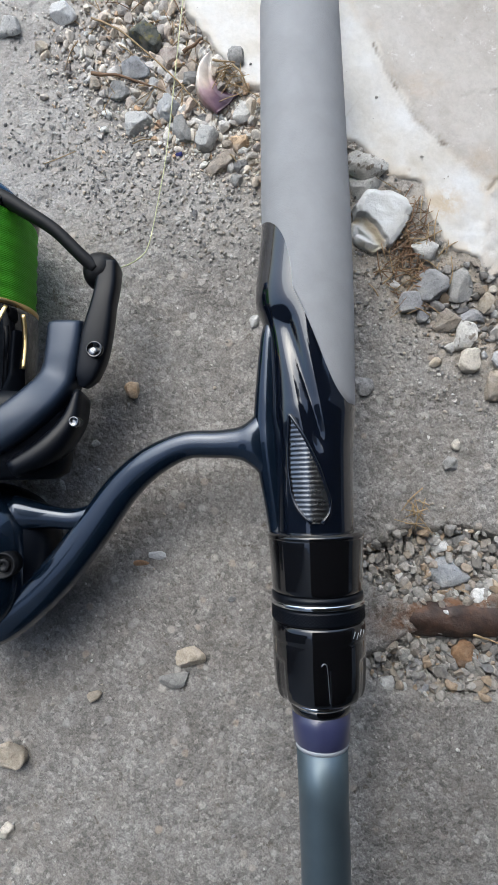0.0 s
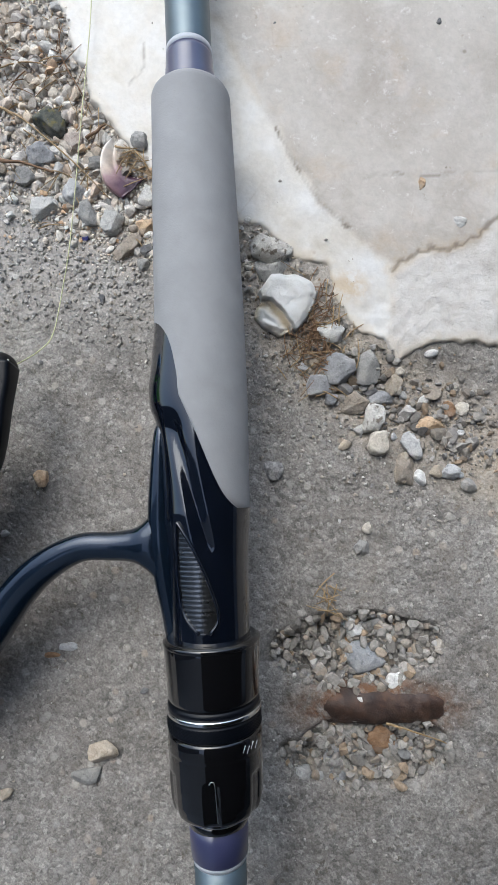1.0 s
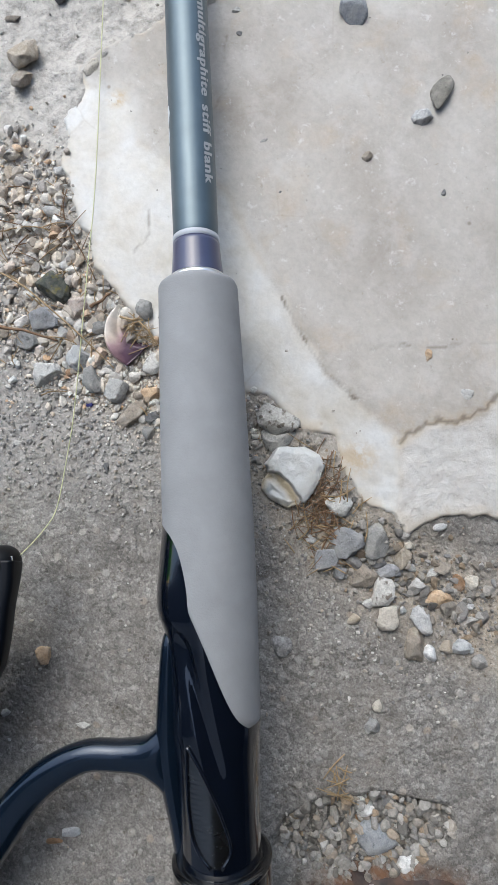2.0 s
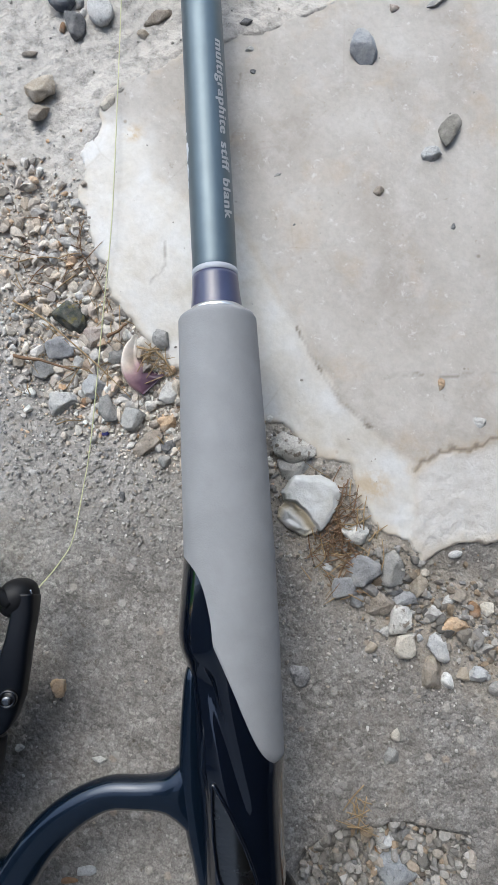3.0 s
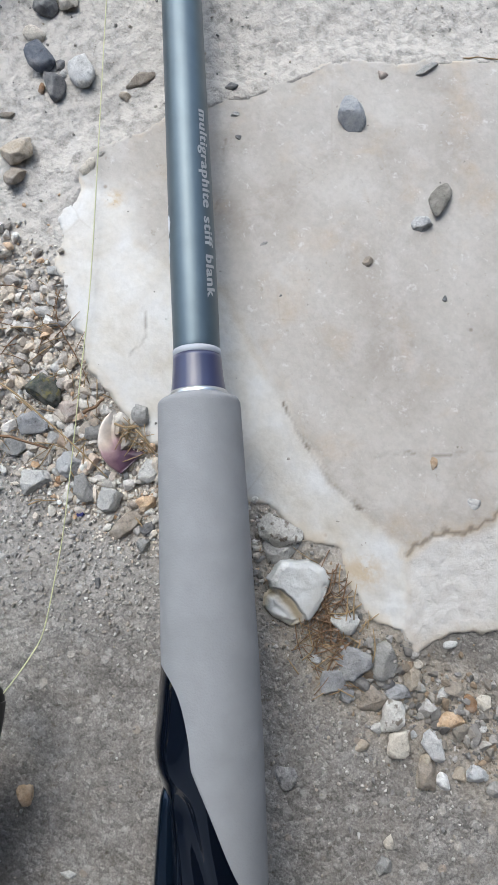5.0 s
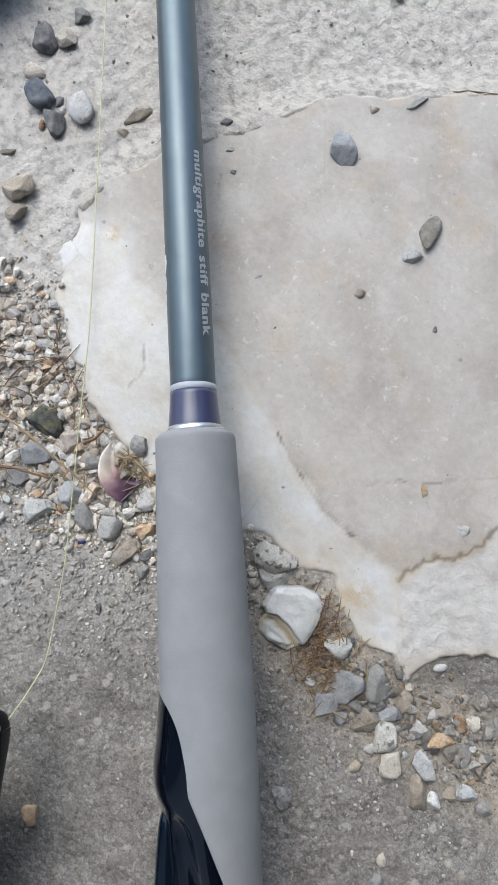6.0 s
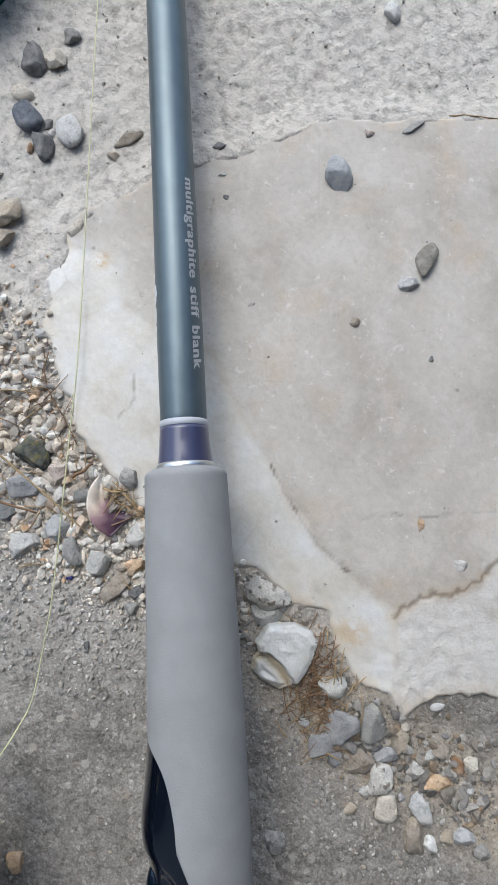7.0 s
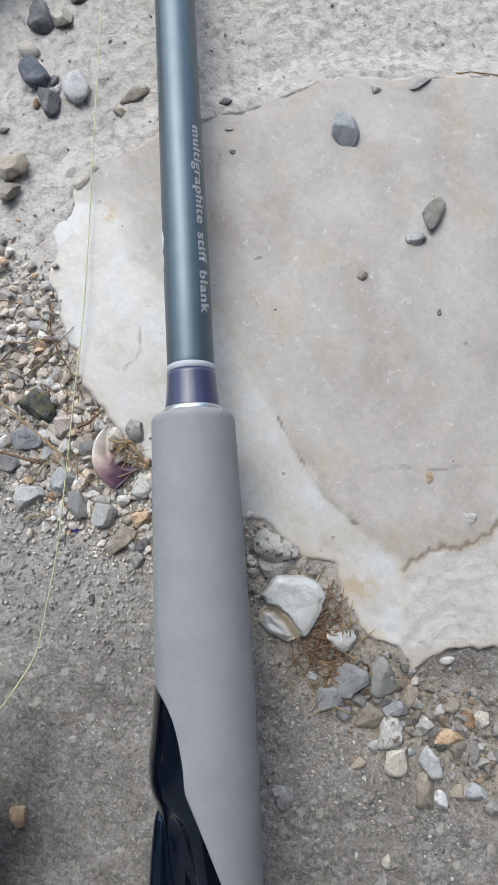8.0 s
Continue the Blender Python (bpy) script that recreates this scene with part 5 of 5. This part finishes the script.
# ---- gravel and grit too small to count ----
def heap(name, label, mat, spots):
    """spots: (x, y, size, height of its foot)."""
    verts, faces = [], []
    shapes = {k: [stone_shape(k, 9, 0.04 if k > 1 else 0, RNG, 0.34, 0.74) for _ in range(16)] for k in (1, 2)}
    for x, y, s, z in spots:
        v, f = shapes[2 if s > 0.0016 else 1][RNG.integers(16)]
        e = Euler([RNG.uniform(-0.5, 0.5), RNG.uniform(-0.5, 0.5), RNG.uniform(0, 6.28)]).to_matrix()
        v = (v * (s / 2) * np.array([RNG.uniform(0.8, 1.25), RNG.uniform(0.6, 0.95), RNG.uniform(0.45, 0.8)])) @ np.array(e).T + np.array([x, y, z + 0.2 * s])
        n = len(verts)
        verts += v.tolist()
        faces += [tuple(i + n for i in q) for q in f]
    return tagged(new(name, mesh_from(name, verts, faces, mat, False)), label, "gravel", kind="stuff")


def along(points, width, n, lo, hi, power=2.2):
    out = []
    p = [np.array(q) for q in points]
    seg = [np.linalg.norm(b - a) for a, b in zip(p, p[1:])]
    for _ in range(n):
        i = RNG.choice(len(seg), p=np.array(seg) / sum(seg))
        q = p[i] + (p[i + 1] - p[i]) * RNG.uniform() + RNG.normal(0, width / 2, 2)
        if float(slab_depth(*q)) < 0.0025:
            out.append((*q, lo + (hi - lo) * RNG.uniform() ** power, ground_height(*q)))
    return out


WEST_OUT = [(-0.072, 0.160), (-0.060, 0.150), (-0.046, 0.138), (-0.030, 0.126), (-0.012, 0.118)]
heap("gravel", "mixed grey and brown gravel heaped along the slab's edge", GRAVEL, along(WEST, 0.019, 900, 0.0012, 0.0054, 2.0) + along(WEST_OUT, 0.015, 420, 0.0010, 0.0038) + along(WEST, 0.022, 3800, 0.0006, 0.0019, 1.6) + along(WEST_OUT, 0.022, 1600, 0.0005, 0.0015))
heap("gravel", "mixed grey and brown gravel by the slab's corner", EDGEMIX, along(SOUTH, 0.012, 300, 0.0010, 0.0038) + along(SOUTH[2:], 0.011, 60, 0.0026, 0.0058, 1.5) + along(SOUTH, 0.015, 1500, 0.0005, 0.0014) + along([(0.088, 0.056), (0.115, 0.046)], 0.012, 120, 0.0009, 0.0032))
holes = []
for _ in range(2400):
    x, y = RNG.uniform(0.030, 0.102), RNG.uniform(-0.083, -0.018)
    if pit(x, y) > 0.35:
        holes.append((x, y, 0.0011 + 0.0038 * RNG.uniform() ** 2, ground_height(x, y) + 0.0024 * RNG.uniform()))
heap("gravel", "crushed grey gravel filling the broken holes", HOLEMIX, holes)
grit = []
for _ in range(2600):
    x, y = RNG.uniform(-0.11, 0.155), RNG.uniform(-0.16, 0.36)
    if float(slab_depth(x, y)) < -0.001:
        grit.append((x, y, 0.0004 + 0.0013 * RNG.uniform() ** 3, ground_height(x, y)))
# coarse sand spilt from the heaps over the concrete beside them
grit += along([(-0.080, 0.125), (-0.045, 0.108), (-0.015, 0.095), (0.005, 0.080)], 0.026, 1500, 0.0005, 0.0017, 1.8)
grit += along([(0.030, 0.085), (0.042, 0.060), (0.062, 0.038), (0.090, 0.018)], 0.022, 700, 0.0005, 0.0016, 1.8)
for _ in range(160):
    x, y = RNG.uniform(-0.03, 0.15), RNG.uniform(0.08, 0.28)
    d = float(slab_depth(x, y))
    if d > 0.004:
        grit.append((x, y, 0.0003 + 0.0009 * RNG.uniform() ** 3, slab_height(x, y, d)))
heap("grit", "fine loose grit scattered over concrete and slab", GRIT, grit)


# ---- dry twigs and needles ----
def twig(points, r, mat, label, name="twig"):
    """An uneven stalk: knots along it, and a line that wavers."""
    pts = spline(points, 5)
    rough = []
    for i, p in enumerate(pts):
        k = 0.62 * r * (1 - 0.45 * i / len(pts)) * (1 + 0.35 * noise.noise(Vector(p) * 900))
        sway = 0.0006 * noise.noise(Vector(p) * 260) if 0 < i < len(pts) - 1 else 0.0
        rough.append((p[0] + sway, p[1] - sway, p[2] - 0.0006, k, k))
    verts, faces = sweep(rough, 7, 2)
    tagged(new(name, mesh_from(name, verts, faces, mat)), label, "twig", "dry twigs")


twig([(-0.0600, 0.1640, 0.0060), (-0.0500, 0.1575, 0.0085), (-0.0411, 0.1498, 0.0090), (-0.0290, 0.1385, 0.0085), (-0.0181, 0.1271, 0.0060)], 0.0006, STRAW, "thin straw-coloured stalk across the gravel")
twig([(-0.0600, 0.1440, 0.0050), (-0.0500, 0.1415, 0.0066), (-0.0381, 0.1376, 0.0060)], 0.0010, TWIG, "short reddish brown twig in the gravel")
twig([(-0.0600, 0.1795, 0.0040), (-0.0520, 0.1802, 0.0050), (-0.0442, 0.1799, 0.0050), (-0.0385, 0.1770, 0.0045)], 0.0005, STRAW, "thin dry stalk by the slab's edge")
twig([(-0.0385, 0.1910, 0.0040), (-0.0345, 0.1790, 0.0050), (-0.0290, 0.1690, 0.0050), (-0.0250, 0.1600, 0.0045)], 0.0005, TWIG, "dry stalk lying along the slab's edge")
twig([(0.0731, -0.0560, 0.0042), (0.0830, -0.0595, 0.0030), (0.0936, -0.0640, 0.0014)], 0.0006, STRAW, "pale dry stalk lying across the broken hole")
twig([(0.0870, 0.2862, 0.0012), (0.0940, 0.2848, 0.0020), (0.0990, 0.2836, 0.0015)], 0.0005, STRAW, "ochre twig at the slab's far edge")
twig([(0.1040, 0.2828, 0.0030), (0.1180, 0.2822, 0.0065), (0.1339, 0.2800, 0.0070), (0.1480, 0.2790, 0.0050)], 0.0005, STRAW, "long ochre stalk along the slab's far edge")
twig([(-0.0640, 0.2590, 0.0012), (-0.0579, 0.2598, 0.0016), (-0.0521, 0.2608, 0.0012)], 0.0009, TWIG, "short brown twig on the concrete")
twig([(-0.0200, 0.3325, 0.0012), (-0.0100, 0.3320, 0.0016), (0.0003, 0.3312, 0.0012)], 0.0010, TWIG, "dark brown twig on the concrete")
twig([(-0.0153, 0.1450, 0.0080), (-0.0110, 0.1435, 0.0090), (-0.0074, 0.1437, 0.0080)], 0.0006, STRAW, "ochre straw beside the shell")
twig([(-0.0084, 0.1428, 0.0085), (-0.0050, 0.1390, 0.0085), (-0.0026, 0.1347, 0.0060)], 0.0006, STRAW, "ochre straw beside the shell")
twig([(-0.0260, 0.1490, 0.0070), (-0.0205, 0.1520, 0.0080), (-0.0190, 0.1535, 0.0075)], 0.0010, TWIG, "brown bark scrap in the gravel")
def needles(label, mat, n, cx, cy, sx, sy):
    verts, faces = [], []
    for _ in range(n):
        x, y = RNG.normal(cx, sx), RNG.normal(cy, sy)
        if float(slab_depth(x, y)) > 0.001:
            continue
        a, n, z = RNG.uniform(0, 6.28), RNG.uniform(0.002, 0.0065), surface(x, y) + RNG.uniform(0.0008, 0.0034)
        dx, dy, bend = n * math.cos(a), n * math.sin(a), RNG.uniform(-0.14, 0.14)
        r = RNG.uniform(0.00012, 0.00024)
        v, f = sweep([(x - dx, y - dy, z - 0.0006, r, r), (x + bend * dy, y - bend * dx, z, r, r), (x + dx, y + dy, z - 0.0009, 0.6 * r, 0.6 * r)], 5, 3)
        k = len(verts)
        verts += v
        faces += [tuple(i + k for i in q) for q in f]
    tagged(new("dry_needles", mesh_from("dry_needles", verts, faces, mat)), label, "needles", kind="stuff")


needles("dry brown pine needles tangled beside the quartz lump", TWIG, 110, 0.0530, 0.0765, 0.0042, 0.0085)
needles("straw-coloured dry needles among the stones", STRAW, 60, 0.0560, 0.0730, 0.0065, 0.0110)
needles("straw-coloured dry needles in the gravel", STRAW, 70, -0.0380, 0.1600, 0.0150, 0.0170)
needles("ochre straw tufts beside the shell", STRAW, 36, -0.0085, 0.1400, 0.0040, 0.0035)
needles("small ochre tuft of straw at the hole", STRAW, 16, 0.0550, -0.0150, 0.0016, 0.0026)
needles("dry brown needles at the edge of the concrete", TWIG, 26, -0.0440, 0.1820, 0.0090, 0.0080)
